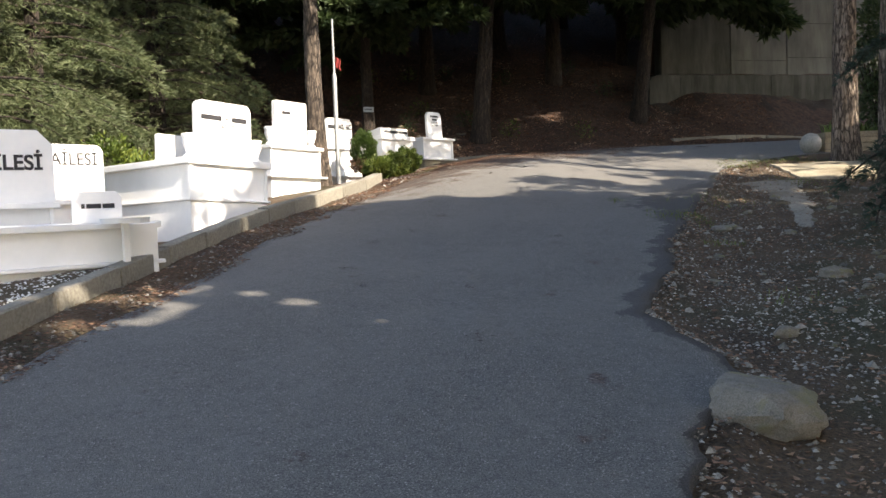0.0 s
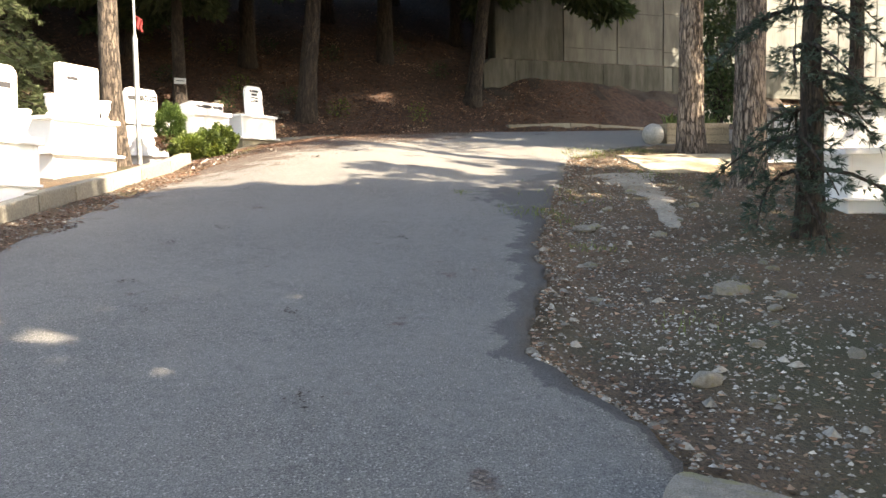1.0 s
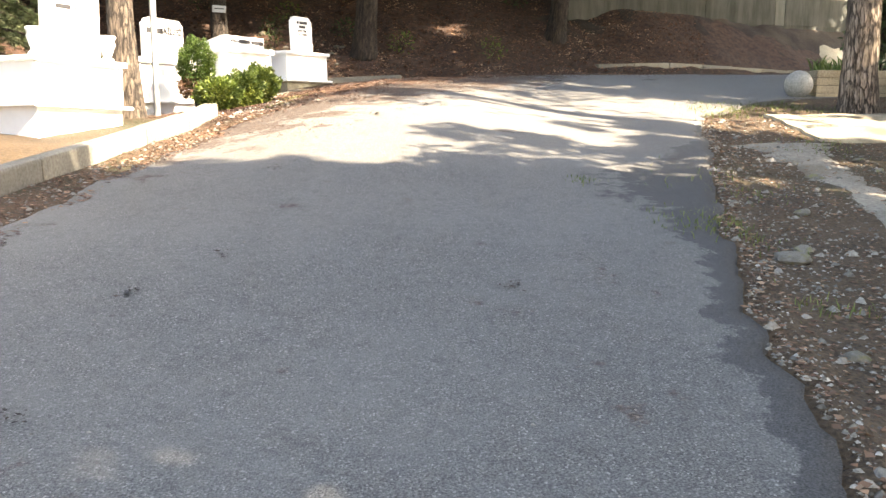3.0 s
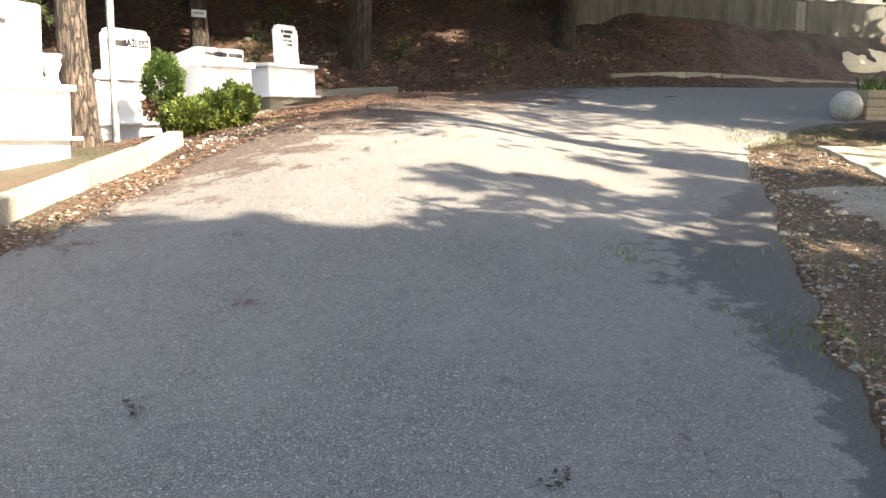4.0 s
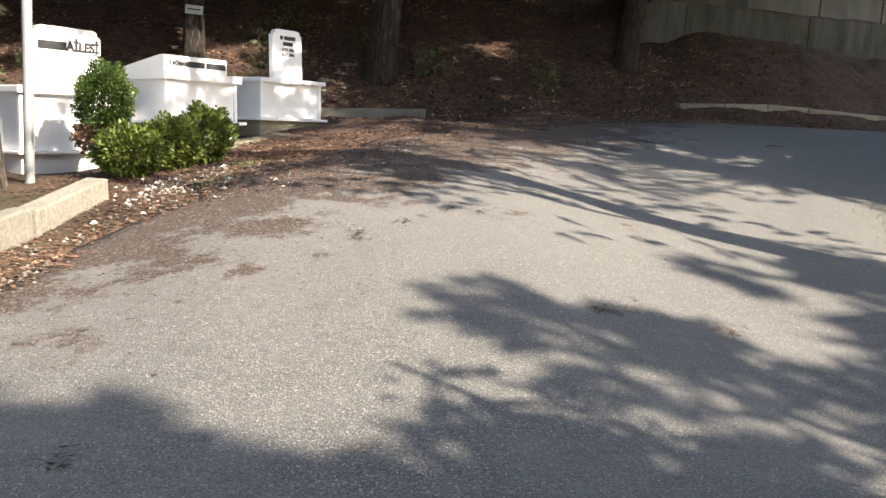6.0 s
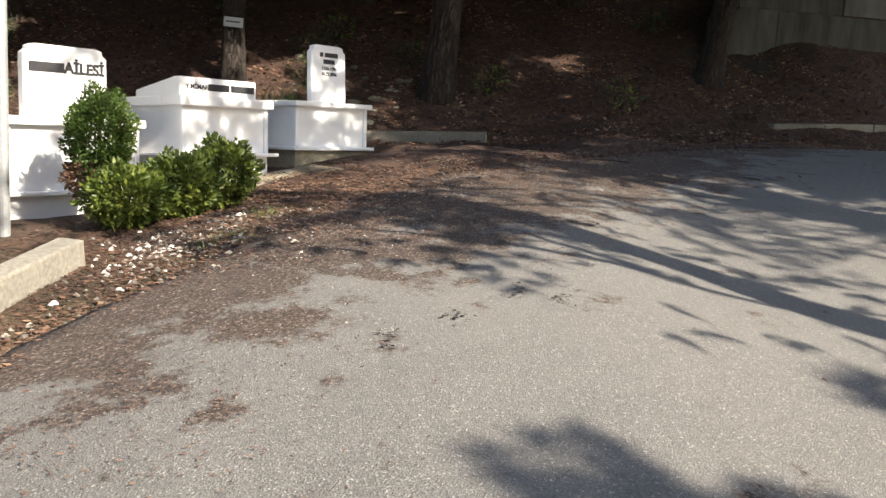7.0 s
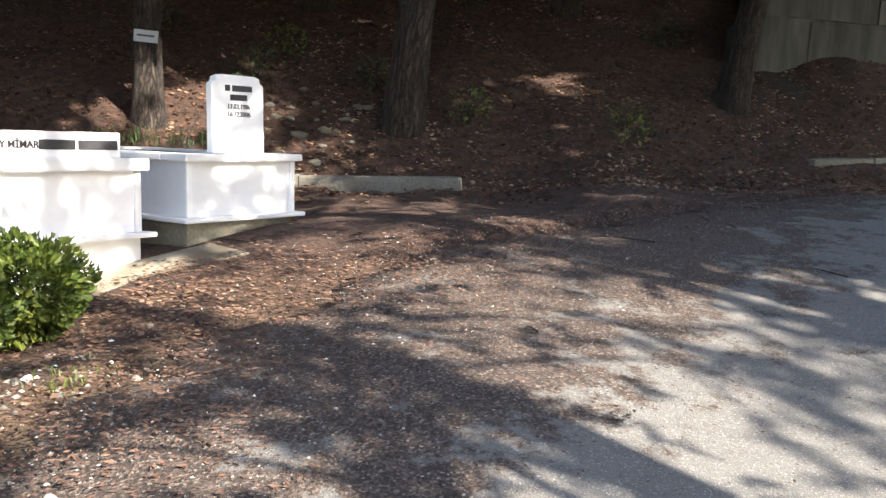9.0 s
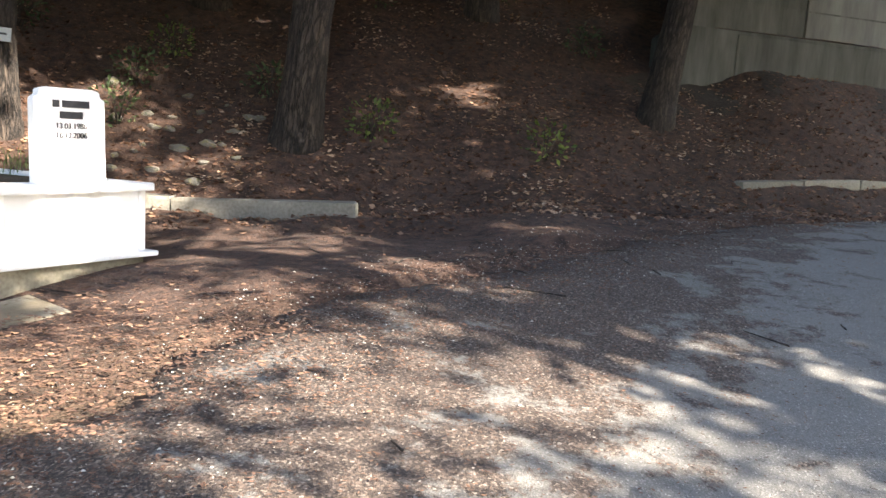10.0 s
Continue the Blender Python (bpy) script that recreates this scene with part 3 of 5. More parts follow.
def tomb(corner, turn, w, length, z0, plinth, body, cap, label, group="white marble graves", ledge=0.05, settled=(0.0, 0.0)):
    """A marble grave box. corner: its near front corner; x runs along the front, y goes back, turn: degrees of the front's line;
    settled: degrees by which front and side have sunk along their run."""
    g = thing("grave", Matrix.Translation((corner[0], corner[1], z0)) @ Euler((radians(settled[1]), radians(-settled[0]), radians(turn))).to_matrix().to_4x4(), label, "grave", group)
    z = plinth
    boxed("plinth", 0.02, w - 0.02, 0.02, length - 0.02, -0.4, z, M_MARBLE, g, bevel=0.006)
    boxed("ledge", -ledge, w + ledge, -ledge, length + ledge, z, z + 0.035, M_MARBLE, g, bevel=0.01, segments=2)
    z += 0.035
    # panels and corner posts
    boxed("front_panel", 0.05, w - 0.05, 0.035, 0.07, z, z + body, M_MARBLE, g, bevel=0.003)
    boxed("back_panel", 0.05, w - 0.05, length - 0.07, length - 0.035, z, z + body, M_MARBLE, g, bevel=0.003)
    boxed("side_panel", 0.035, 0.07, 0.07, length - 0.07, z, z + body, M_MARBLE, g, bevel=0.003)
    boxed("side_panel", w - 0.07, w - 0.035, 0.07, length - 0.07, z, z + body, M_MARBLE, g, bevel=0.003)
    for px in (0.012, w - 0.062):
        for py in (0.012, length - 0.062):
            boxed("corner_post", px, px + 0.05, py, py + 0.05, z, z + body, M_MARBLE, g, bevel=0.006)
    z += body
    # frame of cap slabs round the earth
    d = 0.26
    o = 0.03
    boxed("cap_front", -o, w + o, -o, d, z, z + cap, M_MARBLE, g, bevel=0.012, segments=2)
    boxed("cap_back", -o, w + o, length - d, length + o, z, z + cap, M_MARBLE, g, bevel=0.012, segments=2)
    boxed("cap_side", -o, d - 0.08, d + 0.002, length - d - 0.002, z, z + cap, M_MARBLE, g, bevel=0.012, segments=2)
    boxed("cap_side", w - d + 0.08, w + o, d + 0.002, length - d - 0.002, z, z + cap, M_MARBLE, g, bevel=0.012, segments=2)
    boxed("earth_fill", d - 0.09, w - d + 0.09, d - 0.01, length - d + 0.01, z - 0.1, z + cap - 0.02, M_SOIL, g, "pebbly earth", bevel=0.0)
    return g, z + cap


def front(g, x, z, y=0.06, lean=0.0):
    return pose(x, y, z, -lean, 0, 0)


def vase(parent, x, y, z, h=0.3):
    """A turned marble flower vase."""
    prof = ((0.0, 0.0), (0.075, 0.0), (0.08, 0.03), (0.045, 0.06), (0.07, 0.13), (0.095, 0.2), (0.085, 0.25), (0.105, 0.28), (0.1, 0.3), (0.07, 0.3), (0.06, 0.26), (0.0, 0.25))
    vs, fs, k = [], [], 14
    for r, q in prof:
        for i in range(k):
            u = 2 * math.pi * i / k
            vs.append((x + r * math.cos(u), y + r * math.sin(u), z + q * h / 0.3))
    for j in range(len(prof) - 1):
        for i in range(k):
            fs.append((j * k + i, j * k + (i + 1) % k, (j + 1) * k + (i + 1) % k, (j + 1) * k + i))
    return soup("vase", vs, fs, M_MARBLE, parent, smooth=True)


# grave at the bend
g, z = tomb((-1.07, 20.38), 54.2, 1.11, 2.1, 2.245, 0.16, 0.412, 0.055, "white marble grave with a small upright headstone at the bend", settled=(-0.3, -1.9))
for c in g.children:
    if c.name.startswith("plinth"):
        c.data.materials[0] = M_FOOT
s = stone_slab("headstone", 0.52, 0.6, 0.07, 0.07, g, front(g, 0.6, z, 0.12, 1.5), "step")
bars((0.05, 0.2), 0.045, s, 0, 0.5)
bars((0.17,), 0.045, s, 0, 0.43)
letters("13.03.1986", 0.052, s, 0, 0.36)
letters("16.12.2006", 0.052, s, 0, 0.3)
# grave with the low name slab
g, z = tomb((-1.845, 19.15), 55.7, 1.06, 2.0, 2.045, 0.31, 0.42, 0.085, "white marble grave with a low lettered name slab", ledge=0.06, settled=(-0.6, -3.3))
s = wedge("name_slab", 0.9, 0.165, 0.06, 0.62, g, front(g, 0.43, z, 0.0))
letters("Y.MİMAR", 0.062, s, -0.26, 0.08, bold=0.001)
bars((0.25, 0.29), 0.062, s, 0.145, 0.083)
# family grave behind the pole
g, z = tomb((-2.93, 18.13), 55, 1.25, 2.2, 1.85, 0.18, 0.53, 0.07, "white marble family grave with a tall chamfered headstone", settled=(-0.6, -2))
s = stone_slab("headstone", 0.75, 0.58, 0.08, 0.075, g, front(g, 0.6, z, 0.1), "step")
bars((0.31,), 0.08, s, -0.175, 0.4)
letters("AİLESİ", 0.125, s, 0.165, 0.4, bold=0.005)
# family grave by the tree
g, z = tomb((-3.29, 15.02), 56.2, 1.2, 2.2, 1.77, 0.2, 0.45, 0.06, "white marble family grave with vases beside its headstone", ledge=0.07, settled=(-2, -0.3))
s = stone_slab("headstone", 0.74, 0.76, 0.09, 0.04, g, front(g, 0.58, z, 0.1), "round")
bars((0.2,), 0.05, s, -0.12, 0.56)
letters("AİLESİ", 0.07, s, 0.13, 0.56)
vase(g, 0.12, 0.14, z)
vase(g, 1.08, 0.14, z)
# large family grave
g, z = tomb((-3.385, 11.03), 57, 1.31, 2.55, 1.19, 0.4, 0.42, 0.085, "large white marble family grave with a broad headstone", ledge=0.012, settled=(-3.1, -1.5))
s = stone_slab("headstone", 0.9, 0.74, 0.09, 0.1, g, front(g, 0.66, z, 0.1), "round")
bars((0.33,), 0.062, s, -0.22, 0.53)
letters("ve", 0.06, s, 0.03, 0.53)
bars((0.25,), 0.062, s, 0.24, 0.53)
letters("AİLESİ", 0.085, s, 0.06, 0.42)
vase(g, 0.14, 0.16, z)
vase(g, 1.21, 0.16, z)
plq = stone_slab("plaque", 0.46, 0.34, 0.06, 0.02, g, front(g, 0.24, z, 0.62), "chamfer")
# low grave with a tray on a pillar
g, z = tomb((-4.22, 6.86), 45, 2.0, 0.9, 0.9, 0.1, 0.29, 0.06, "low white marble grave with a name plate and a water tray")
s = stone_slab("name_plate", 0.44, 0.28, 0.05, 0.05, g, front(g, 1.55, z, 0.2), "chamfer")
bars((0.03, 0.13, 0.11), 0.04, s, 0, 0.15, 0.015)
boxed("pillar", 1.72, 1.98, -0.05, 0.2, 0.0, 0.47, M_MARBLE, g, bevel=0.008)
bm = bmesh.new()
bmesh.ops.create_cone(bm, cap_ends=True, segments=28, radius1=0.2, radius2=0.21, depth=0.045, matrix=Matrix.Translation((1.6, -0.24, 0.5)))
block(bm, 1.575, 1.625, -0.265, -0.215, -0.1, 0.48)
part("water_tray", bm, M_MARBLE, g)
# family headstones further back
g, z = tomb((-4.88, 7.85), 45, 1.3, 2.0, 1.0, 0.1, 0.4, 0.06, "white marble family grave with a very broad headstone")
s = stone_slab("headstone", 1.28, 0.7, 0.1, 0.14, g, front(g, 0.7, z, 0.12), "chamfer")
bars((0.4,), 0.17, s, -0.36, 0.36)
letters("AİLESİ", 0.2, s, 0.24, 0.38, bold=0.005)
g, z = tomb((-5.16, 9.96), 56, 1.0, 1.6, 1.15, 0.1, 0.3, 0.06, "white marble family grave with a thinly lettered headstone")
s = stone_slab("headstone", 1.1, 0.66, 0.09, 0.1, g, front(g, 0.84, z, 0.12), "round")
bars((0.12,), 0.1, s, -0.3, 0.48)
letters("AİLESİ", 0.21, s, 0.16, 0.48)

# graves across the road
g, z = tomb((7.2, 14.9), -18, 2.3, 1.5, 1.62, 0.1, 0.75, 0.05, "grave with a dark granite top over speckled grey panels", "graves across the road")
for c in g.children:
    if c.name.startswith("cap"):
        c.data.materials[0] = M_GRANITE
    elif c.name.startswith(("front_panel", "side_panel")):
        c.data.materials[0] = M_SPECKLE
    elif c.name.startswith(("corner_post", "plinth")):
        c.data.materials[0] = M_GRANITE
g, z = tomb((5.75, 10.6), -14, 2.4, 1.4, 0.95, 0.3, 0.45, 0.07, "stepped white marble grave under low conifer boughs", "graves across the road")
boxed("stone_box", 0.35, 0.75, -0.4, -0.12, -0.2, 0.3, M_GRANITE, g, "dark stone box", bevel=0.015)

# ---- retaining wall ----
def wall_run(name, x0, y0, x1, y1, z0, z1, t, label):
    ln = math.hypot(x1 - x0, y1 - y0)
    ob = boxed(name, 0, ln, 0, t, z0, z1, M_WALL, None, bevel=0.02)
    ob.matrix_world = Matrix.Translation((x0, y0, 0)) @ Euler((0, 0, math.atan2(y1 - y0, x1 - x0))).to_matrix().to_4x4()
    return tagged(ob, label, "wall", kind="structure")


bm = bmesh.new()
prof = [bm.verts.new((s, 0, z)) for s, z in ((0.85, 3.8), (2.0, 4.18), (20.5, 4.18), (20.5, 5.08), (1.1, 5.08), (0.85, 4.9))]
got = bmesh.ops.extrude_face_region(bm, geom=[bm.faces.new(prof)])
bmesh.ops.translate(bm, vec=(0, 0.7, 0), verts=[q for q in got["geom"] if isinstance(q, bmesh.types.BMVert)])
bmesh.ops.recalc_face_normals(bm, faces=bm.faces)
wl = part("wall_lower", bm, M_WALL)
wl.matrix_world = Matrix.Translation((4.6, 28.06, 0)) @ Euler((0, 0, math.atan2(5.57, 17.9))).to_matrix().to_4x4()
tagged(wl, "stained grey concrete footing band over a dug bank", "wall", kind="structure")
rnd = random.Random(12)
k = 1.9
while k < 20.0:
    w = rnd.choice((0.35, 1.7, 2.4, 3.2))
    boxed("cast_panel", k + 0.004, k + w - 0.004, rnd.uniform(-0.014, -0.006), 0.0, 4.3, 5.04, M_STREAK if w < 0.6 else M_WALL, wl, bevel=0.012)
    k += w
wu = wall_run("wall_upper", 6.2, 30.6, 25, 36.5, 4.6, 10.5, 0.4, "tall grey board-marked concrete retaining wall")
# cast panels and their joints on the upper wall
k = 0.0
rnd = random.Random(8)
while k < 18.5:
    w = 2.6 if k < 0.1 else rnd.uniform(1.9, 2.3)
    p = boxed("wall_panel", k + 0.02, k + w - 0.02, -0.05, 0.0, 4.75, 10.3, M_BOARD if k > 2 else M_WALL, wu, bevel=0.012)
    for q in range(3):
        h = 5.9 + q * 1.2 + rnd.uniform(-0.1, 0.1)
        boxed("board_mark", k + 0.05, k + w - 0.05, -0.058, -0.05, h, h + 0.03, M_WALL, p, bevel=0.0)
    k += w
# dirt ledge over the footing
lv, lf = [], []
for i in range(60):
    u = i / 59
    for j in range(5):
        x, y = 6.1 + 17.9 * u, 28.63 + 5.57 * u + j * 0.5
        lv.append((x - j * 0.12, y, 5.1 + 0.06 * j + lumps(x, y, 1.5, 0.1) * (0.3 if j == 0 else 1)))
    if i:
        for j in range(4):
            q = (i - 1) * 5 + j
            lf.append((q, q + 5, q + 6, q + 1))
tagged(soup("ledge_earth", lv, lf, M_SOIL, smooth=True), "weedy earth lying on the footing of the wall", "ground", kind="structure")

# ---- kerbs at the bend and concrete slab ----
def stone_run(name, pts, w, h, label, step=1.0, mat=None, dz=0.0, seed=1):
    rn = random.Random(seed)
    base = tagged(new(name), label, "kerb", kind="structure")
    for (x0, y0), (x1, y1) in zip(pts, pts[1:]):
        ln = math.hypot(x1 - x0, y1 - y0)
        n = max(1, round(ln / step))
        for i in range(n):
            ax, ay = x0 + (x1 - x0) * i / n, y0 + (y1 - y0) * i / n
            bx, by = x0 + (x1 - x0) * (i + 1) / n, y0 + (y1 - y0) * (i + 1) / n
            za, zb = float(land(ax, ay)), float(land(bx, by))
            bm = bmesh.new()
            block(bm, 0.005, ln / n - 0.005, 0, w, -0.3, h + rn.uniform(-0.015, 0.015), 0.025, 2)
            for v in bm.verts:
                v.co += Vector((rn.uniform(-1, 1), rn.uniform(-1, 1), rn.uniform(-1, 1))) * 0.008
            ob = part("kerb_stone", bm, mat or M_CONCRETE, base)
            ob.matrix_world = Matrix.Translation((ax, ay, za + dz)) @ Euler((0, -math.atan2(zb - za, ln / n), math.atan2(by - ay, bx - ax))).to_matrix().to_4x4()
    return base


stone_run("kerb_bend", [(-2.6, 23.75), (-0.8, 23.62), (0.95, 23.45)], 0.2, 0.17, "mossy concrete kerb at the foot of the bank", 1.75, seed=2)
stone_run("kerb_far", [(5.55, 25.7), (8.5, 27.0), (14, 29.2)], 0.16, 0.1, "pale concrete kerb below the retaining wall", 1.0, dz=0.0, seed=3)
bm = bmesh.new()
ring = []
for k in range(40):
    u = 2 * math.pi * k / 40
    c, d = math.cos(u), math.sin(u)
    q = 1 / max(abs(c), abs(d)) ** 0.85 * (1 + 0.13 * noise.noise(Vector((c * 2.1, d * 2.1, 8.3))) + 0.05 * noise.noise(Vector((c * 7, d * 7, 2.3))))
    x, y = 6.0 + 1.0 * q * c, 14.98 + 0.72 * q * d
    ring.append(bm.verts.new((x, y, float(land(x, y)) + 0.04 + 0.02 * noise.noise(Vector((x * 3, y * 3, 0))))))
mid = bm.verts.new((6.0, 14.98, float(land(6.0, 14.98)) + 0.06))
low = [bm.verts.new((v.co.x + (v.co.x - 6.0) * 0.06, v.co.y + (v.co.y - 14.98) * 0.09, v.co.z - 0.2)) for v in ring]
for k in range(40):
    j = (k + 1) % 40
    bm.faces.new((ring[k], ring[j], mid))
    bm.faces.new((low[k], low[j], ring[j], ring[k]))
slab = part("concrete_slab", bm, M_FOOT)
tagged(slab, "worn pale concrete slab with broken edges beside the road", "slab", kind="structure")
pad = boxed("grave_path", -0.5, 1.35, -0.42, 0.12, -0.3, 0.0, M_FOOT, None, bevel=0.02)
pad.matrix_world = Matrix.Translation((-1.75, 19.4, 2.07)) @ Euler((0, radians(-8.6), radians(46))).to_matrix().to_4x4()
tagged(pad, "sandy concrete footing strip before the graves", "footing", kind="structure")


# dug earth face below the footing
dv, df = [], []
for i in range(121):
    s = -0.3 + 13.0 * i / 120
    bx, by = 4.6 + s * 0.955, 28.06 + s * 0.297
    for j in range(13):
        u = j / 12
        d = -0.25 + 1.9 * u
        x, y = bx + d * 0.297, by - d * 0.955
        base = surf(x, y)
        lift = max(4.24 - surf(bx, by) + lumps(bx, 3.0, 0.9, 0.06), 0.0) * (0.0 if i in (0, 120) else float(smooth(s, -0.3, 1.2)))
        bump = lumps(x, y, 2.2, 0.07) + lumps(x, y, 6.0, 0.04)
        dv.append((x, y, base + lift * (1 - u) ** 1.6 + bump * (1 - u) - 0.03 * u))
    if i:
        for j in range(12):
            q = (i - 1) * 13 + j
            df.append((q, q + 1, q + 14, q + 13))
# the very dark colour of this face stands in for tree shade
tagged(soup("dug_bank", dv, df, M_SHADED_EARTH, smooth=True), "eroded brown earth face below the footing", "slope", kind="structure")

# cement spilled down the verge
sv, sf = [], []
for i in range(61):
    y = 10.2 + 4.0 * i / 60
    c = float(np.interp(y, (10.2, 11.2, 12.2, 13.4, 14.2), (3.7, 4.0, 4.3, 4.45, 4.6)))
    w = float(np.interp(y, (10.2, 10.6, 12.2, 13.3, 14.2), (0.05, 0.16, 0.22, 0.38, 0.6)))
    for j in range(9):
        s = j / 4 - 1
        x = c + s * w * (1 + 0.9 * noise.noise(Vector((s * 1.5, y * 2.3, 7))))
        sv.append((x, y, surf(x, y) + 0.014 - 0.05 * s ** 4 + 0.02 * noise.noise(Vector((x * 6, y * 6, 1)))))
    if i:
        for j in range(8):
            q = (i - 1) * 9 + j
            sf.append((q, q + 1, q + 10, q + 9))
tagged(soup("cement_spill", sv, sf, M_SPILL, smooth=True), "pale streak of spilled cement on the verge", "ground", kind="structure")
# ---- trees ----
def limb(verts, faces, pts, r0, r1, sides=7, rough=0.0, power=0.8):
    """A tapered tube along points, with bark ridges where rough is set."""
    start, n = len(verts), len(pts)
    for i, p in enumerate(pts):
        d = (Vector(pts[min(i + 1, n - 1)]) - Vector(pts[max(i - 1, 0)])).normalized()
        e1 = d.cross(Vector((0.3, 1, 0.2))).normalized()
        e2 = d.cross(e1)
        r = r0 + (r1 - r0) * (i / (n - 1)) ** power
        for k in range(sides):
            a = 2 * math.pi * k / sides
            rr = r
            if rough:
                rr *= 1 + rough * noise.noise(Vector((math.cos(a) * 3.5, math.sin(a) * 3.5, p[2] * 0.8))) + rough * 0.6 * noise.noise(Vector((math.cos(a) * 9, math.sin(a) * 9, p[2] * 1.7)))
            verts.append(Vector(p) + e1 * (rr * math.cos(a)) + e2 * (rr * math.sin(a)))
    for i in range(n - 1):
        for k in range(sides):
            a, b = start + i * sides + k, start + i * sides + (k + 1) % sides
            faces.append((a, b, b + sides, a + sides))


def spray(cv, cf, rng, p, head, size, blades, width):
    """One spray of needles: narrow blades fanned about head."""
    for _ in range(blades):
        d = (head + Vector((rng.uniform(-0.7, 0.7), rng.uniform(-0.7, 0.7), rng.uniform(-0.6, 0.6)))).normalized()
        q = d.cross(Vector((rng.uniform(-1, 1), rng.uniform(-1, 1), rng.uniform(-1, 1)))).normalized() * size * width
        e = p + d * size * rng.uniform(0.7, 1.5)
        b = len(cv)
        h = p.lerp(e, 0.45)
        cv += [p - q * 0.3, h - q, e, h + q]
        cf.append((b, b + 1, b + 2, b + 3))


def conifer(seed, height, r, low, spread, dense=1.0, size=0.16, droop=0.25, gap=0.3, blades=6, width=0.15, rough=0.1):
    """Trunk with limbs, and a crown of needle sprays."""
    rng = random.Random(seed)
    tv, tf, cv, cf = [], [], [], []
    pts = [Vector((0, 0, -0.5)), Vector((0, 0, 0.0)), Vector((0, 0, 0.12))]
    z, x, y = 0.12, 0.0, 0.0
    while z < height:
        z += 0.35
        x += rng.uniform(-0.015, 0.015)
        y += rng.uniform(-0.015, 0.015)
        pts.append(Vector((x, y, z)))
    limb(tv, tf, pts, r * 1.3, r * 0.12, 18, rough, 0.75)
    # root flare
    for k in range(18 * 3):
        f = 1.22 - 0.07 * (k // 18)
        tv[k].x *= f
        tv[k].y *= f
    whorl = low
    while whorl < height * 0.98:
        u = (whorl - low) / max(height - low, 0.1)
        reach = spread * (1 - u) ** 0.75 * rng.uniform(0.6, 1.1) + 0.25
        i = min(int(whorl / 0.35) + 2, len(pts) - 1)
        base = Vector((pts[i].x, pts[i].y, whorl))
        for _ in range(rng.randint(2, 4)):
            az = rng.uniform(0, 2 * math.pi)
            out = Vector((math.cos(az), math.sin(az), 0))
            side = Vector((-out.y, out.x, 0))
            ln = reach * rng.uniform(0.7, 1.1)
            way = []
            for i in range(6):
                s = i / 5
                way.append(base + out * ln * s + side * ln * 0.12 * math.sin(s * 3 + az) + Vector((0, 0, ln * (0.18 * s - droop * s * s))))
            limb(tv, tf, way, r * 0.17 * (1 - 0.6 * u) + 0.008, 0.006, 5)
            for _ in range(int(ln * 24 * dense)):
                s = rng.random() ** 0.65
                k = min(int(s * 5), 4)
                p = way[k].lerp(way[k + 1], s * 5 - k)
                w = ln * 0.26 * (1.1 - s) + 0.08
                off = rng.uniform(-w, w)
                p = p + side * off + Vector((0, 0, rng.uniform(-0.1, 0.06) - abs(off) * 0.25))
                head = (out * rng.uniform(0.3, 1) + side * (off / w + rng.uniform(-0.4, 0.4)) + Vector((0, 0, rng.uniform(-0.5, 0.2)))).normalized()
                spray(cv, cf, rng, p, head, size, blades, width)
        whorl += rng.uniform(0.7, 1.3) * gap
    return tv, tf, cv, cf


def kit_of(seed, bark_mat, leaf_mat, **k):
    tv, tf, cv, cf = conifer(seed, **k)
    out = []
    for name, v, f, m, s in (("trunk", tv, tf, bark_mat, True), ("crown", cv, cf, leaf_mat, False)):
        me = bpy.data.meshes.new(name)
        me.from_pydata([tuple(q) for q in v], [], f)
        me.materials.append(m)
        if s:
            me.shade_smooth()
        out.append((name, me))
    return out


def tree(kit, x, y, label, lean=(0, 0), turn=0.0, scale=1.0, dz=0.0, group="trees of the grove"):
    t = thing("tree", Matrix.Translation(up(x, y, dz)) @ Euler((radians(lean[0]), radians(lean[1]), 0)).to_matrix().to_4x4() @ Euler((0, 0, radians(turn))).to_matrix().to_4x4() @ Matrix.Diagonal((scale, scale, scale, 1)), label, "tree", group)
    for name, me in kit:
        ob = new(name, me)
        ob.parent = t
    return t


HIGH = kit_of(1, M_BARK, M_NEEDLE, height=16, r=0.19, low=5.7, spread=3.6, dense=1.35, gap=0.4)
HIGH2 = kit_of(2, M_BARK, M_NEEDLE, height=12, r=0.2, low=4.6, spread=2.6, dense=0.62, gap=0.42)
# this trunk takes the bark with shade in its colour
GRAVE = kit_of(5, M_SHADED_BARK, M_NEEDLE, height=13, r=0.16, low=4.2, spread=3.0, dense=1.6, blades=8, width=0.09)
SLIM = kit_of(3, M_DARKBARK, M_BLUE, height=4.6, r=0.13, low=0.6, spread=0.85, dense=2.9, droop=0.7, gap=0.26, size=0.075, blades=12, width=0.06)
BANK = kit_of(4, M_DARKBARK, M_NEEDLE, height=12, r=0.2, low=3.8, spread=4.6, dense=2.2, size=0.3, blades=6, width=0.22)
DENSE = kit_of(6, M_DARKBARK, M_FRONDS, height=9, r=0.17, low=0.4, spread=2.9, dense=2.4, size=0.12, droop=0.42, gap=0.27, blades=10, width=0.06)
SHADE = kit_of(7, M_DARKBARK, M_NEEDLE, height=11, r=0.2, low=3.6, spread=3.8, dense=0.75, size=0.28, blades=6, width=0.22)
LOWER = kit_of(9, M_DARKBARK, M_NEEDLE, height=11, r=0.2, low=3.6, spread=3.8, dense=0.85, size=0.28, blades=6, width=0.22)
TALL = kit_of(10, M_DARKBARK, M_NEEDLE, height=17, r=0.13, low=8.3, spread=3.6, dense=1.2, gap=0.4)
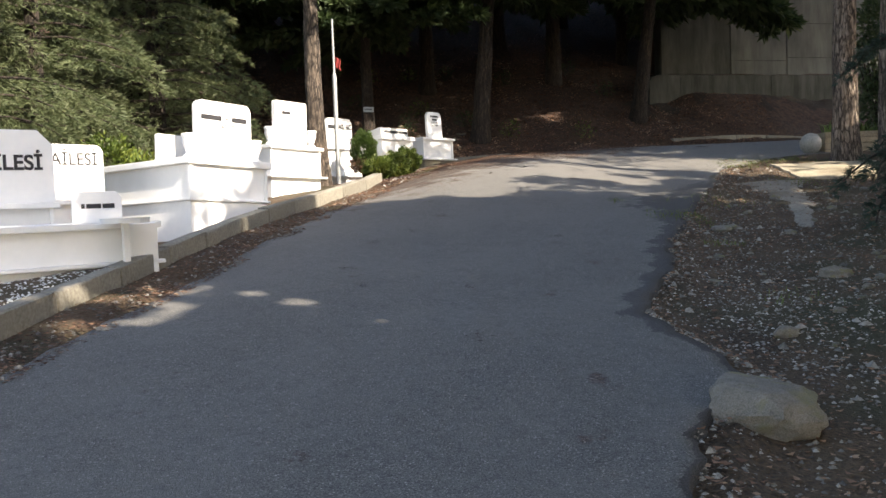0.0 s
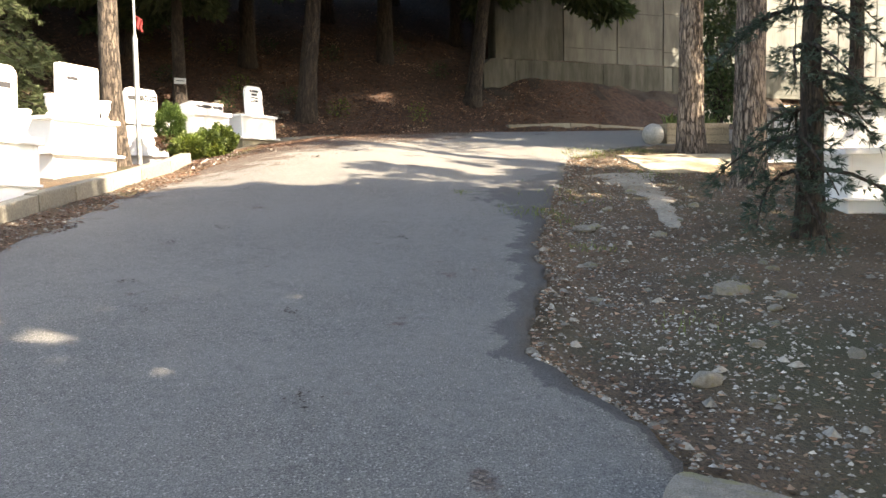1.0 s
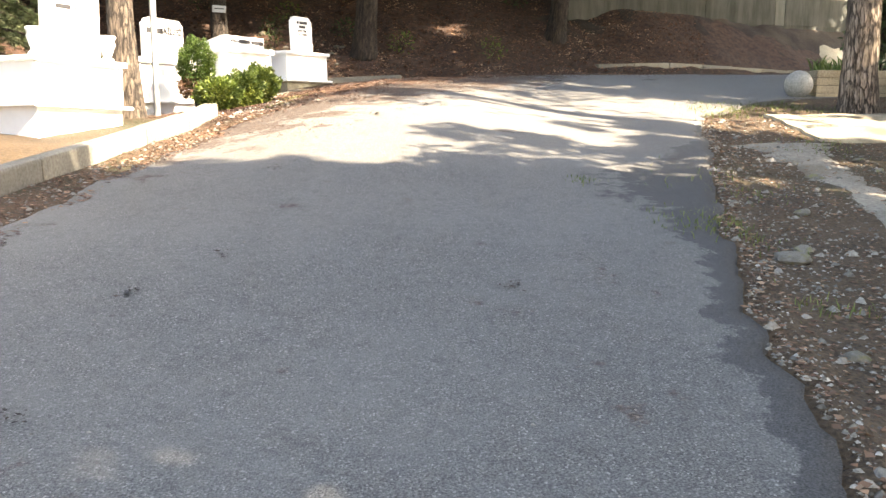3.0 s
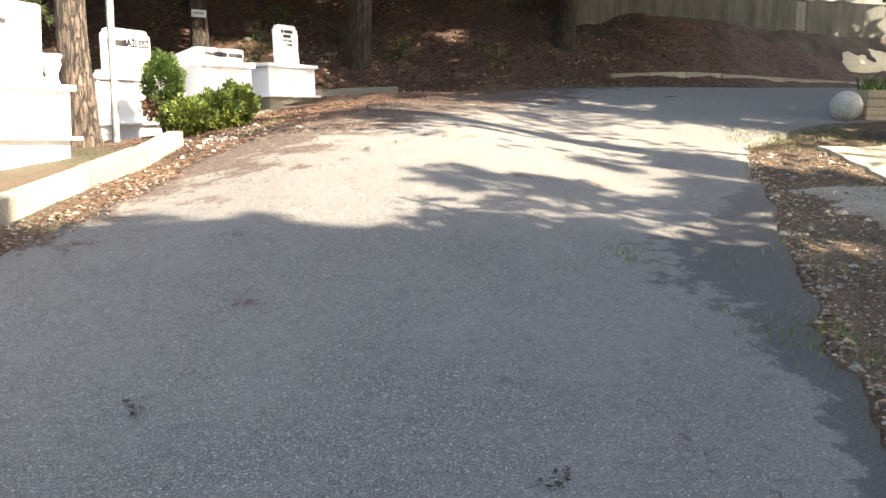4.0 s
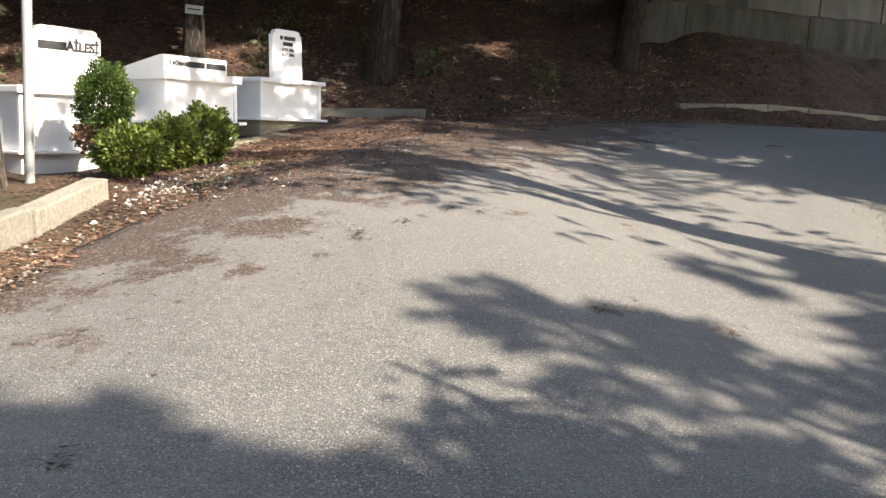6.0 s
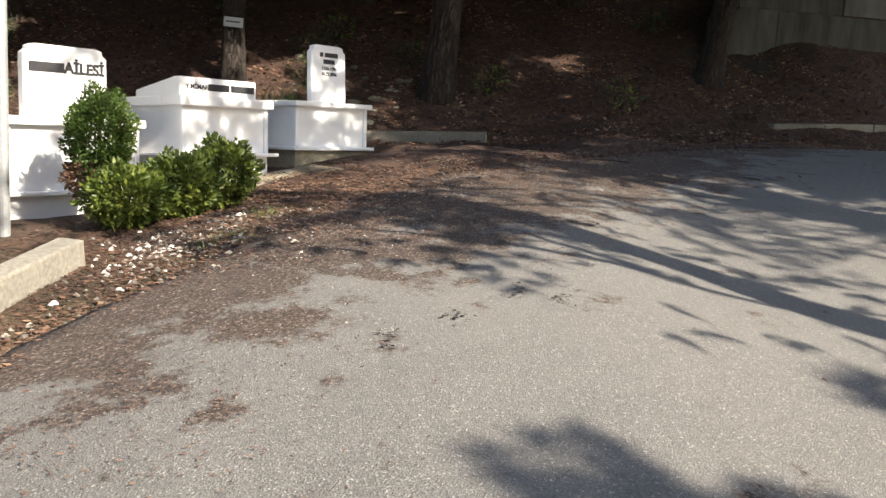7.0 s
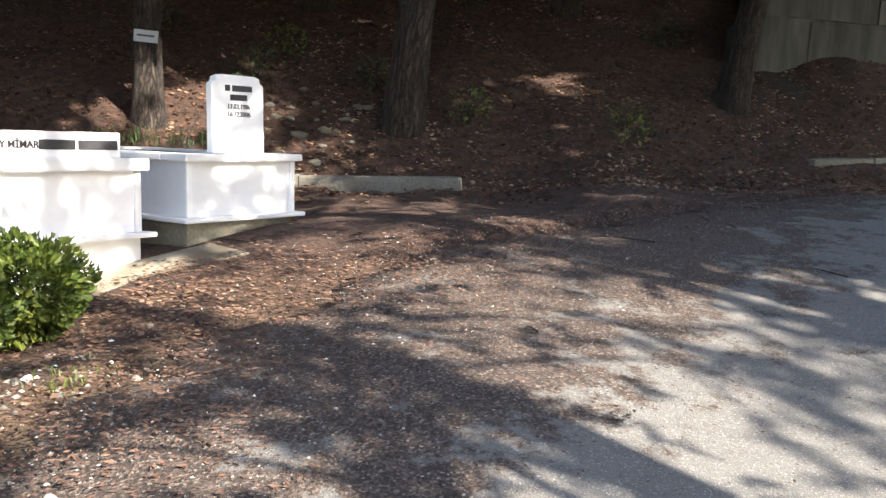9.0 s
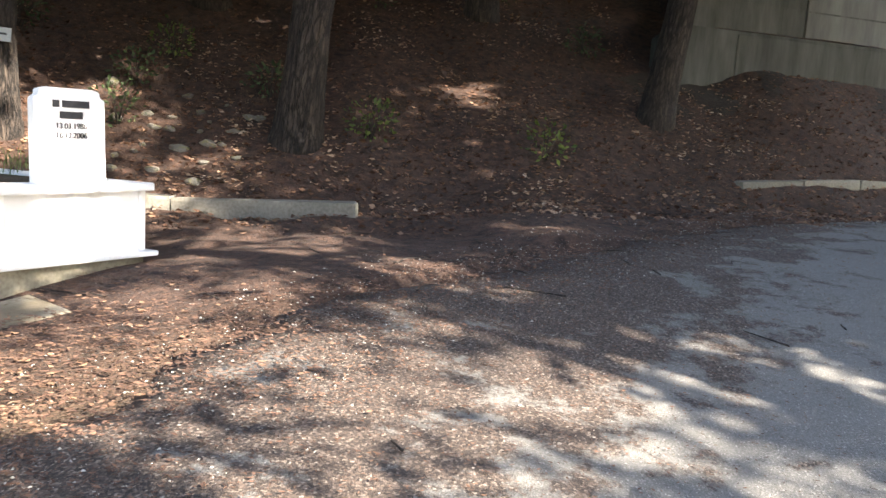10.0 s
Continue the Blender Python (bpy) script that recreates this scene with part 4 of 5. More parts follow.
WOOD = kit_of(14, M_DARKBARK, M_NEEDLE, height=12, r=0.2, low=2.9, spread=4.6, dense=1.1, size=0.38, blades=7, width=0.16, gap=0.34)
SMALL = kit_of(8, M_BARK, M_NEEDLE, height=7.8, r=0.1, low=4.5, spread=1.25, dense=2.0, gap=0.3)

tree(HIGH, 6.5, 16.2, "tall conifer with furrowed grey-brown bark")
tree(HIGH2, 5.95, 13.1, "tall conifer with furrowed grey-brown bark", turn=70)
# the next two stand out of view, added for their shadows on the road
tree(SMALL, 8.0, 8.0, "unseen young conifer added to shade the road", turn=160)
tree(HIGH2, 10.9, 12.1, "unseen tall conifer added to dapple the bend", turn=200, scale=0.95)
tree(SLIM, 4.75, 9.6, "slender dark conifer with low hanging boughs", turn=30)
tree(GRAVE, -2.82, 17.0, "tall conifer with furrowed bark by the graves", turn=120, lean=(0, -0.6))
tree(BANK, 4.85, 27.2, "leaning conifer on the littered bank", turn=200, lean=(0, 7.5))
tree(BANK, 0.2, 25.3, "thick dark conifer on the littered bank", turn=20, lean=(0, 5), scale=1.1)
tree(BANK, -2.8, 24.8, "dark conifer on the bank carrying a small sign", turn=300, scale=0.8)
tree(TALL, 10.3, 17.5, "slim dark unseen conifer added to shade the bank and wall", turn=100)
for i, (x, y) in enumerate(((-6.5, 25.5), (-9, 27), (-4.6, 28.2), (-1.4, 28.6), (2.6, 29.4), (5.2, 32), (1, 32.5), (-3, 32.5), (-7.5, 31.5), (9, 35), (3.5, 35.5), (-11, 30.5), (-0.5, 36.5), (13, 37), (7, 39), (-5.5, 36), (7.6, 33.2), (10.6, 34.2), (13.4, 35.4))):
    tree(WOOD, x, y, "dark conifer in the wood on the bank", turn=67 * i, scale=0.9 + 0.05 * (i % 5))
# conifers added out of view towards the sun, to shade bank and wall
for i, (x, y, s) in enumerate(((12.3, 17.2, 1.4), (15.0, 21.0, 1.75), (12.8, 14.0, 1.12), (15.0, 16.6, 1.15), (17.2, 19.2, 1.4), (16.6, 23.1, 1.9), (18.4, 25.2, 1.9))):
    tree(SHADE, x, y, "unseen conifer added to shade the bank and wall", turn=51 * i, scale=s, group="conifers across the road")
for i, (x, y) in enumerate(((-7.2, 12.8), (-7.6, 16.0), (-6.6, 19.2), (-9.6, 14.4), (-9.8, 18.2), (-8.4, 22.2), (-11.5, 11.6), (-12.5, 16.5), (-7.6, 23.2), (-12, 21), (-14, 13), (-8.8, 10.4))):
    tree(DENSE, x, y, "dense green conifer behind the graves", turn=70 * i, scale=0.95 + 0.06 * (i % 4), group="conifers behind the graves")
# trees that shade the lower road
for i, (x, y) in enumerate(((6.6, 3.2), (8.5, 3.8), (5.4, -1.6), (9.5, 1.2), (7.8, -4.6), (11.5, -2.2), (10.4, 3.4), (4.6, -6.8), (9.5, -8.4), (12.6, 6.8), (13.6, 2.0), (6.2, -11.5), (6.6, 5.0), (8.4, 3.2), (5.6, 1.2))):
    tree(LOWER, x, y, "conifer beside the lower road", turn=40 * i, scale=0.95 + 0.07 * (i % 3))
# two more, unseen, added to close sunlit gaps on the road
tree(LOWER, 7.2, 5.6, "smaller unseen conifer added to close gaps in the shade", turn=15, scale=0.8)
tree(LOWER, 7.9, 6.5, "smaller unseen conifer added to close gaps in the shade", turn=85, scale=0.7)
# ---- flag pole, sign, ball, planter ----
def tube(bm, r0, r1, z0, z1, x=0.0, y=0.0, seg=14):
    bmesh.ops.create_cone(bm, cap_ends=True, segments=seg, radius1=r0, radius2=r1, depth=z1 - z0, matrix=Matrix.Translation((x, y, (z0 + z1) / 2)))


pole = thing("flag_pole", Matrix.Translation(up(-2.53, 17.3)), "grey painted steel flag pole with a thinner upper tube", "pole")
bm = bmesh.new()
tube(bm, 0.042, 0.042, -0.3, 2.02)
part("lower_tube", bm, M_STEEL, pole)
bm = bmesh.new()
tube(bm, 0.042, 0.02, 2.02, 2.12)
tube(bm, 0.022, 0.02, 2.12, 3.1)
part("upper_tube", bm, M_STEEL, pole)
fv, ff = [], []
for i in range(9):
    for j in range(7):
        fv.append((0.03 + 0.012 * i + 0.008 * math.sin(j * 1.3), 0.015 * math.sin(i * 1.4 + j * 0.6), 2.4 - 0.035 * j - 0.008 * i))
for i in range(8):
    for j in range(6):
        q = i * 7 + j
        ff.append((q, q + 1, q + 8, q + 7))
flag = soup("flag", fv, ff, M_CLOTH, pole, "small limp red flag", smooth=True)
mod = flag.modifiers.new("thickness", "SOLIDIFY")
mod.thickness = 0.003

plate = boxed("sign_plate", -0.14, 0.14, -0.01, 0.01, -0.07, 0.07, M_STEEL, None, bevel=0.004)
plate.matrix_world = pose(-2.78, 24.62, 4.0, 0, 3, 5)
tagged(plate, "small pale sign plate fixed to a trunk", "sign")
boxed("text_bar", -0.1, 0.1, -0.016, -0.009, -0.005, 0.015, M_LETTER, plate, bevel=0.0)

bm = bmesh.new()
bmesh.ops.create_icosphere(bm, subdivisions=4, radius=0.2)
for v in bm.verts:
    v.co *= 1 + 0.02 * noise.noise(v.co * 9) + 0.008 * noise.noise(v.co * 30)
ball = part("stone_ball", bm, M_BALL, None, smooth=True)
ball.matrix_world = Matrix.Translation(up(6.45, 17.75, 0.18))
tagged(ball, "rough grey stone ball beside the road", "stone ball")

box = thing("planter", Matrix.Translation((6.72, 17.75, 2.09)) @ Euler((0, 0, radians(4))).to_matrix().to_4x4(), "weathered board planter with long green leaves", "planter")
for i in range(4):
    z = 0.11 * i - 0.02
    boxed("board", 0, 1.25, 0, 0.035, z, z + 0.104, M_WOOD, box, bevel=0.006)
    boxed("board", 0, 1.25, 0.5, 0.535, z, z + 0.104, M_WOOD, box, bevel=0.006)
    boxed("board", 0, 0.035, 0.037, 0.498, z, z + 0.104, M_WOOD, box, bevel=0.006)
    boxed("board", 1.215, 1.25, 0.037, 0.498, z, z + 0.104, M_WOOD, box, bevel=0.006)
boxed("earth", 0.036, 1.214, 0.036, 0.499, 0.0, 0.36, M_MOULD, box, bevel=0.0)
rng = random.Random(21)


def straps(n, x0, x1, y0, y1, z, ln, rng, w=0.02):
    """Long arching leaves."""
    vs, fs = [], []
    for _ in range(n):
        p = Vector((rng.uniform(x0, x1), rng.uniform(y0, y1), z))
        az = rng.uniform(0, 6.283)
        out, side = Vector((math.cos(az), math.sin(az), 0)), Vector((-math.sin(az), math.cos(az), 0))
        L = ln * rng.uniform(0.6, 1.2)
        b = len(vs)
        for i in range(6):
            s = i / 5
            c = p + out * L * 0.6 * s * s + Vector((0, 0, L * (s - 0.45 * s * s * s)))
            h = side * w * (1 - s * 0.92)
            vs += [c - h, c + h]
        for i in range(5):
            q = b + 2 * i
            fs.append((q, q + 1, q + 3, q + 2))
    return vs, fs


v, f = straps(150, 0.1, 1.15, 0.08, 0.46, 0.34, 0.42, rng)
soup("leaves", v, f, M_STRAP, box, "arching strap leaves")
tub = boxed("dark_tub", -0.3, 0.3, -0.25, 0.25, 0, 0.42, M_GRANITE, None, bevel=0.03)
tub.matrix_world = Matrix.Translation(up(8.35, 17.6, -0.02))
tagged(tub, "dark square stone tub beside the planter", "tub")


def leaf_cloud(rng, n, cx, cy, cz, rx, ry, rz, size, shell=0.55):
    """Leaves scattered through the outer part of a lumpy ellipsoid."""
    vs, fs = [], []
    for _ in range(n):
        d = Vector((rng.gauss(0, 1), rng.gauss(0, 1), rng.gauss(0, 1))).normalized()
        r = shell + (1 - shell) * rng.random() ** 0.5
        r *= 1 + 0.28 * noise.noise(Vector((d.x * 2.2 + cx, d.y * 2.2 + cy, d.z * 2.2)))
        p = Vector((cx + d.x * rx * r, cy + d.y * ry * r, cz + d.z * rz * r))
        h = (d + Vector((rng.uniform(-0.9, 0.9), rng.uniform(-0.9, 0.9), rng.uniform(-0.5, 0.9)))).normalized()
        s = size * rng.uniform(0.6, 1.3)
        q = h.cross(Vector((rng.uniform(-1, 1), rng.uniform(-1, 1), rng.uniform(-1, 1)))).normalized()
        e, m = p + h * s, p + h * s * 0.5 + q.cross(h) * s * 0.12
        b = len(vs)
        vs += [p, m - q * s * 0.3, e, m + q * s * 0.3]
        fs.append((b, b + 1, b + 2, b + 3))
    return vs, fs


def twigs(rng, n, x0, y0, z0, spread, h, r=0.008):
    vs, fs = [], []
    for _ in range(n):
        a, q = rng.uniform(0, 6.283), rng.random() * spread
        tip = Vector((x0 + math.cos(a) * q, y0 + math.sin(a) * q, z0 + h * rng.uniform(0.6, 1)))
        limb(vs, fs, [Vector((x0, y0, z0 - 0.05)), Vector((x0, y0, z0)).lerp(tip, 0.5) + Vector((0, 0, 0.04)), tip], r, r * 0.4, 5)
    return vs, fs


# clipped hedge: three bushes grown together
rng = random.Random(31)
for x, y, rx, ry, rz in ((-1.78, 17.58, 0.3, 0.3, 0.21), (-1.54, 18.0, 0.31, 0.32, 0.24), (-1.33, 18.42, 0.29, 0.32, 0.27)):
    b = thing("hedge_bush", Matrix.Translation(up(x, y, 0.06)), "leafy yellow-green clipped hedge bush", "hedge", "hedge before the graves")
    v, f = leaf_cloud(rng, 3800, 0, 0, rz * 0.8, rx, ry, rz, 0.047, 0.35)
    soup("leaves", v, f, M_HEDGE, b)
    v, f = twigs(rng, 26, 0, 0, 0.0, rx * 0.8, rz * 1.3)
    soup("stems", v, f, M_DARKBARK, b)
# round thuja, dried at its foot
b = thing("thuja_bush", Matrix.Translation(up(-2.12, 17.95, 0.0)), "round dark green thuja bush with a dried brown foot", "bush")
v, f = leaf_cloud(rng, 11000, 0, 0, 0.66, 0.25, 0.25, 0.35, 0.028, 0.35)
soup("leaves", v, f, M_THUJA, b)
v, f = leaf_cloud(rng, 1500, -0.06, -0.02, 0.34, 0.2, 0.2, 0.16, 0.04, 0.25)
soup("dry_leaves", v, f, M_DRY, b, "dead brown foliage")
v, f = twigs(rng, 9, 0, 0, 0.0, 0.16, 0.8, 0.014)
soup("stems", v, f, M_DARKBARK, b)
# shrub with pale blossoms behind the graves, dark round-leaved shrub by the planter
b = thing("shrub", Matrix.Translation(up(-5.6, 14.0)), "loose yellow-green shrub behind the graves", "shrub")
for cx, cz, r in ((0, 0.8, 0.5), (0.5, 0.6, 0.4), (-0.4, 0.7, 0.45)):
    v, f = leaf_cloud(rng, 1300, cx, 0, cz, r, r, r * 0.9, 0.08, 0.3)
    soup("leaves", v, f, M_HEDGE, b)
v, f = twigs(rng, 16, 0, 0, 0, 0.8, 1.2, 0.014)
soup("stems", v, f, M_DARKBARK, b)
b = thing("shrub", Matrix.Translation(up(8.35, 19.0)), "tall dark broad-leaved shrub by the planter", "shrub")
for cz, r in ((0.9, 0.5), (1.7, 0.6), (2.5, 0.5)):
    v, f = leaf_cloud(rng, 1300, 0, 0, cz, r, r, 0.6, 0.1, 0.2)
    soup("leaves", v, f, M_NEEDLE, b)
v, f = twigs(rng, 18, 0, 0, 0, 0.5, 2.6, 0.02)
soup("stems", v, f, M_DARKBARK, b)

# ---- rocks ----
def rock_mesh(seed, flat=0.7, fine=2):
    bm = bmesh.new()
    bmesh.ops.create_icosphere(bm, subdivisions=fine, radius=1.0)
    o = Vector((seed * 3.1, seed * 1.7, 0))
    cuts = [(Vector((noise.noise(o + Vector((k, 0.5, 0))), noise.noise(o + Vector((0.5, k, 0))), noise.noise(o + Vector((0, 0.5, k))) + 0.15)).normalized(), 0.62 + 0.05 * (k % 4)) for k in range(1, 10)]
    for v in bm.verts:
        c = v.co.copy()
        v.co *= 1 + 0.35 * noise.noise(c * 1.1 + o) + 0.12 * noise.noise(c * 3.1 + o)
        for n, d in cuts:
            over = v.co.dot(n) - d
            if over > 0:
                v.co -= n * over * 0.85
        v.co *= 1 + 0.05 * noise.noise(c * 7 + o) + 0.03 * noise.noise(c * 15 + o)
        v.co.z *= flat
    me = bpy.data.meshes.new("rock")
    bm.to_mesh(me)
    bm.free()
    me.materials.append(M_ROCK)
    return me


ROCKS = [rock_mesh(i, 0.55 + 0.1 * (i % 3)) for i in range(6)]
BOULDER = rock_mesh(3, 0.7, 4)


def rock(i, x, y, s, label="rough grey stone lying on the earth", group="loose stones", stretch=(1, 1), turn=0):
    ob = new("rock", ROCKS[i % 6])
    ob.matrix_world = Matrix.Translation((x, y, surf(x, y) + s * 0.12)) @ Euler((0, 0, radians(turn))).to_matrix().to_4x4() @ Matrix.Diagonal((s * stretch[0], s * stretch[1], s, 1))
    return tagged(ob, label, "stone", group)


big = rock(0, 1.43, 4.33, 0.3, "large mossy grey stone at the broken road edge", stretch=(1.0, 0.85), turn=20)
big.data = BOULDER
rock(1, 2.05, 5.9, 0.1, stretch=(1.2, 0.8), turn=40)
rock(2, 3.0, 7.6, 0.11, stretch=(1.3, 0.9), turn=10)
rock(3, 2.0, 7.5, 0.06)
rock(4, 2.75, 10.1, 0.1, stretch=(1.2, 1))
rng = random.Random(41)
for i in range(34):
    y = rng.uniform(4.2, 13.5)
    x = float(np.interp(y, RIGHT_Y, RIGHT_X)) + rng.uniform(0.25, 2.4)
    rock(i, x, y, rng.uniform(0.025, 0.075), turn=rng.uniform(0, 360), stretch=(rng.uniform(0.8, 1.5), 1))
for i in range(30):
    x, y = rng.gauss(-1.2, 0.5), rng.gauss(25.3, 0.45)
    rock(i, x, y, rng.uniform(0.03, 0.09), "grey stone of a heap on the bank", "stone heap on the bank", turn=rng.uniform(0, 360), stretch=(rng.uniform(0.8, 1.5), 1))


# ---- scattered small stuff ----
def pebbles(name, spots, mat, label, lo, hi, seed, height=surf):
    """Low-poly stones at spots (x, y), as one object."""
    rn = random.Random(seed)
    vs, fs = [], []
    for x, y in spots:
        s = lo + (hi - lo) * rn.random() ** 2.2
        z = height(x, y)
        t = rn.uniform(0, 6.283)
        ct, st = math.cos(t) * s, math.sin(t) * s
        k, h = rn.uniform(0.55, 1.0), s * rn.uniform(0.4, 0.8)
        b = len(vs)
        for px, py, pz in ((1, 0.2, 0), (0.1, 1, 0.1), (-1, -0.1, 0), (-0.1, -0.9, -0.1), (0.25, 0.1, 1), (-0.3, -0.2, 0.8)):
            py *= k
            vs.append((x + px * ct - py * st, y + px * st + py * ct, z + pz * h + s * 0.08))
        fs += [(b, b + 1, b + 4), (b + 1, b + 5, b + 4), (b + 1, b + 2, b + 5), (b + 2, b + 3, b + 5), (b + 3, b + 4, b + 5), (b + 3, b, b + 4)]
    return tagged(soup(name, vs, fs, mat), label, "stones", kind="stuff")


def flakes(name, spots, mat, label, lo, hi, slim, seed, height=surf, curl=0.5):
    """Leaves or needles lying at spots, as one object."""
    rn = random.Random(seed)
    vs, fs = [], []
    for x, y in spots:
        s = rn.uniform(lo, hi)
        z = height(x, y) + rn.uniform(0.003, 0.015)
        t = rn.uniform(0, 6.283)
        c, d = math.cos(t), math.sin(t)
        w = s * slim * rn.uniform(0.7, 1.3)
        u1, u2 = rn.uniform(-curl, curl) * w, rn.uniform(0, curl) * w
        b = len(vs)
        vs += [(x - c * s, y - d * s, z + abs(u1)), (x - d * w, y + c * w, z + u2), (x + c * s, y + d * s, z + abs(u1) * 0.6), (x + d * w, y - c * w, z)]
        fs.append((b, b + 1, b + 2, b + 3))
    return tagged(soup(name, vs, fs, mat), label, "litter", kind="stuff")


rng = random.Random(51)


def verge(n, far=3.6, y0=2.0, y1=15.5, power=1.5):
    out = []
    for _ in range(n):
        y = rng.uniform(y0, y1)
        out.append((edges(y)[1] + 0.03 + far * rng.random() ** power, y))
    return out


def gutter(n, y0=2.0, y1=16.3):
    out = []
    for _ in range(n):
        y = rng.uniform(y0, y1)
        a = edges(y)[0]
        k = float(np.interp(y, KERB_Y, KERB_X))
        out.append((k + 0.02 + (a + 0.12 - k) * rng.random() ** 0.8, y))
    return out


def around(n, x0, y0, sx, sy):
    return [(rng.gauss(x0, sx), rng.gauss(y0, sy)) for _ in range(n)]


def bank(n):
    out = []
    while len(out) < n:
        x = rng.uniform(-8, 9)
        y = float(np.interp(x, FOOT_X, FOOT_Y)) + rng.uniform(-1.2, 11) * rng.random() ** 0.5
        if y < 28.2 + 0.31 * (x - 5.2) or x < 5:
            out.append((x, y))
    return out


pebbles("gravel", verge(13000), M_PEBBLE, "grey gravel strewn over the earth verge", 0.004, 0.02, 1)
pebbles("broken_stones", verge(800, 3.2), M_PEBBLE, "broken stones half buried in the verge", 0.014, 0.05, 18)
pebbles("white_gravel", verge(900, 2.6) + [p for p in around(1100, 2.3, 6.6, 0.5, 0.9) + around(300, 1.9, 5.6, 0.3, 0.4) if p[0] > edges(p[1])[1] + 0.05], M_CHIP, "pale stone chips on the verge", 0.004, 0.02, 2)
pebbles("gutter_gravel", gutter(1800) + around(500, -1.1, 17.1, 0.3, 0.5), M_PEBBLE, "gravel in the gutter of the kerb", 0.006, 0.03, 3)
pebbles("white_pebbles", around(110, -1.35, 16.75, 0.16, 0.3) + around(25, -0.95, 17.6, 0.2, 0.3), M_WHITE, "white pebbles spilled by the hedge", 0.01, 0.034, 4)
plot = [(float(np.interp(y, KERB_Y, KERB_X)) - 0.18 - 0.8 * rng.random(), y) for y in np.linspace(3.5, 8.6, 1500)]
pebbles("plot_pebbles", plot, M_WHITE, "white pebbles between kerb and grave", 0.01, 0.024, 5)
pebbles("loose_grit", [(rng.uniform(-1, 6), rng.uniform(15, 23)) for _ in range(900)] + [(rng.uniform(-2.2, 1.2), rng.uniform(2, 15)) for _ in range(260)], M_PEBBLE, "loose grit on the asphalt", 0.004, 0.012, 6, road_z)
flakes("dry_leaves", verge(9000, 4.5) + around(900, 5.6, 15.2, 0.9, 0.7) + gutter(2200) + around(1500, -0.95, 18.9, 0.5, 0.8), M_DRY, "curled dry brown leaves", 0.008, 0.028, 0.5, 7, curl=1.0)
flakes("needle_litter", gutter(14000) + around(6000, -1.5, 17.2, 0.5, 0.6) + around(9000, -0.6, 19.0, 0.6, 1.0) + around(6000, -1.7, 16.2, 0.35, 0.8) + verge(6000, 4.5, 8.0, 17.5), M_LITTER, "rust-red fallen pine needles", 0.008, 0.03, 0.13, 8, curl=2.0)
flakes("bank_leaves", bank(26000), M_BANKLEAF, "dry leaves covering the bank", 0.01, 0.042, 0.5, 9, curl=1.8)
pale = [p for p in bank(16000) if lumps(p[0], p[1], 0.8, 1.0) + lumps(p[0], p[1], 2.9, 0.6) > 0.24]
flakes("bleached_leaves", pale, M_PALE, "bleached leaves in drifts on the bank", 0.01, 0.04, 0.5, 16, curl=1.8)
flakes("bank_needles", bank(26000), M_LITTER, "fallen pine needles on the bank", 0.015, 0.04, 0.1, 10, curl=2.0)


def either(x, y):
    return max(surf(x, y), road_z(x, y) if x > edges(y)[0] else -9)


rim = []
while len(rim) < 16000:
    y = rng.uniform(16, 25.5)
    rim.append((edges(y)[0] + rng.gauss(0.15, 0.5), y))
flakes("rim_litter", rim, M_LITTER, "needles and leaf bits along the rim of the bend", 0.006, 0.022, 0.3, 15, either, curl=1.4)
pebbles("rim_grit", [(x + rng.gauss(0, 0.3), y) for x, y in rim[:4200]], M_CHIP, "pale grit among the needles at the bend", 0.003, 0.011, 17, either)
road_spots = [(x, y) for x, y in around(12000, 1.2, 19.4, 1.1, 1.1) + around(6000, 3.5, 21.6, 2.0, 1.2) + around(1800, -0.6, 14.4, 0.45, 0.7) + around(2500, 0.3, 17.3, 0.5, 0.8) if edges(y)[0] < x < edges(y)[1]]
flakes("road_needles", road_spots, M_LITTER, "pine needles blown over the asphalt", 0.005, 0.016, 0.22, 11, road_z, curl=1.5)
blots = [(-0.8, 7.15), (-0.94, 9.26), (-1.03, 7.93), (0.05, 7.0), (0.9, 9.3), (-0.5, 12.4), (-0.6, 9.9), (0.6, 15.2), (0.9, 15.6), (1.1, 15.5), (0.3, 14.9), (1.5, 17.2), (0.1, 5.6)]
spots = [(x + rng.gauss(0, 0.035), y + rng.gauss(0, 0.05)) for x, y in blots for _ in range(22)]
flakes("dark_bits", spots, M_DARKBARK, "dark twig and cone bits on the asphalt", 0.008, 0.022, 0.35, 12, road_z, curl=1.0)


def blades(name, spots, mat, label, ln, seed, height=surf):
    rn = random.Random(seed)
    vs, fs = [], []
    for x, y in spots:
        z = height(x, y)
        az = rn.uniform(0, 6.283)
        o = Vector((math.cos(az), math.sin(az), 0))
        L = ln * rn.uniform(0.5, 1.3)
        p = Vector((x, y, z - 0.005))
        q = Vector((-o.y, o.x, 0)) * 0.004
        b = len(vs)
        vs += [p - q, p + q, p + o * L * 0.25 + Vector((0, 0, L * 0.6)) + q * 0.7, p + o * L * 0.25 + Vector((0, 0, L * 0.6)) - q * 0.7, p + o * L * 0.7 + Vector((0, 0, L * 0.85))]
        fs += [(b, b + 1, b + 2, b + 3), (b + 3, b + 2, b + 4)]
    return tagged(soup(name, vs, fs, mat), label, "grass", kind="stuff")


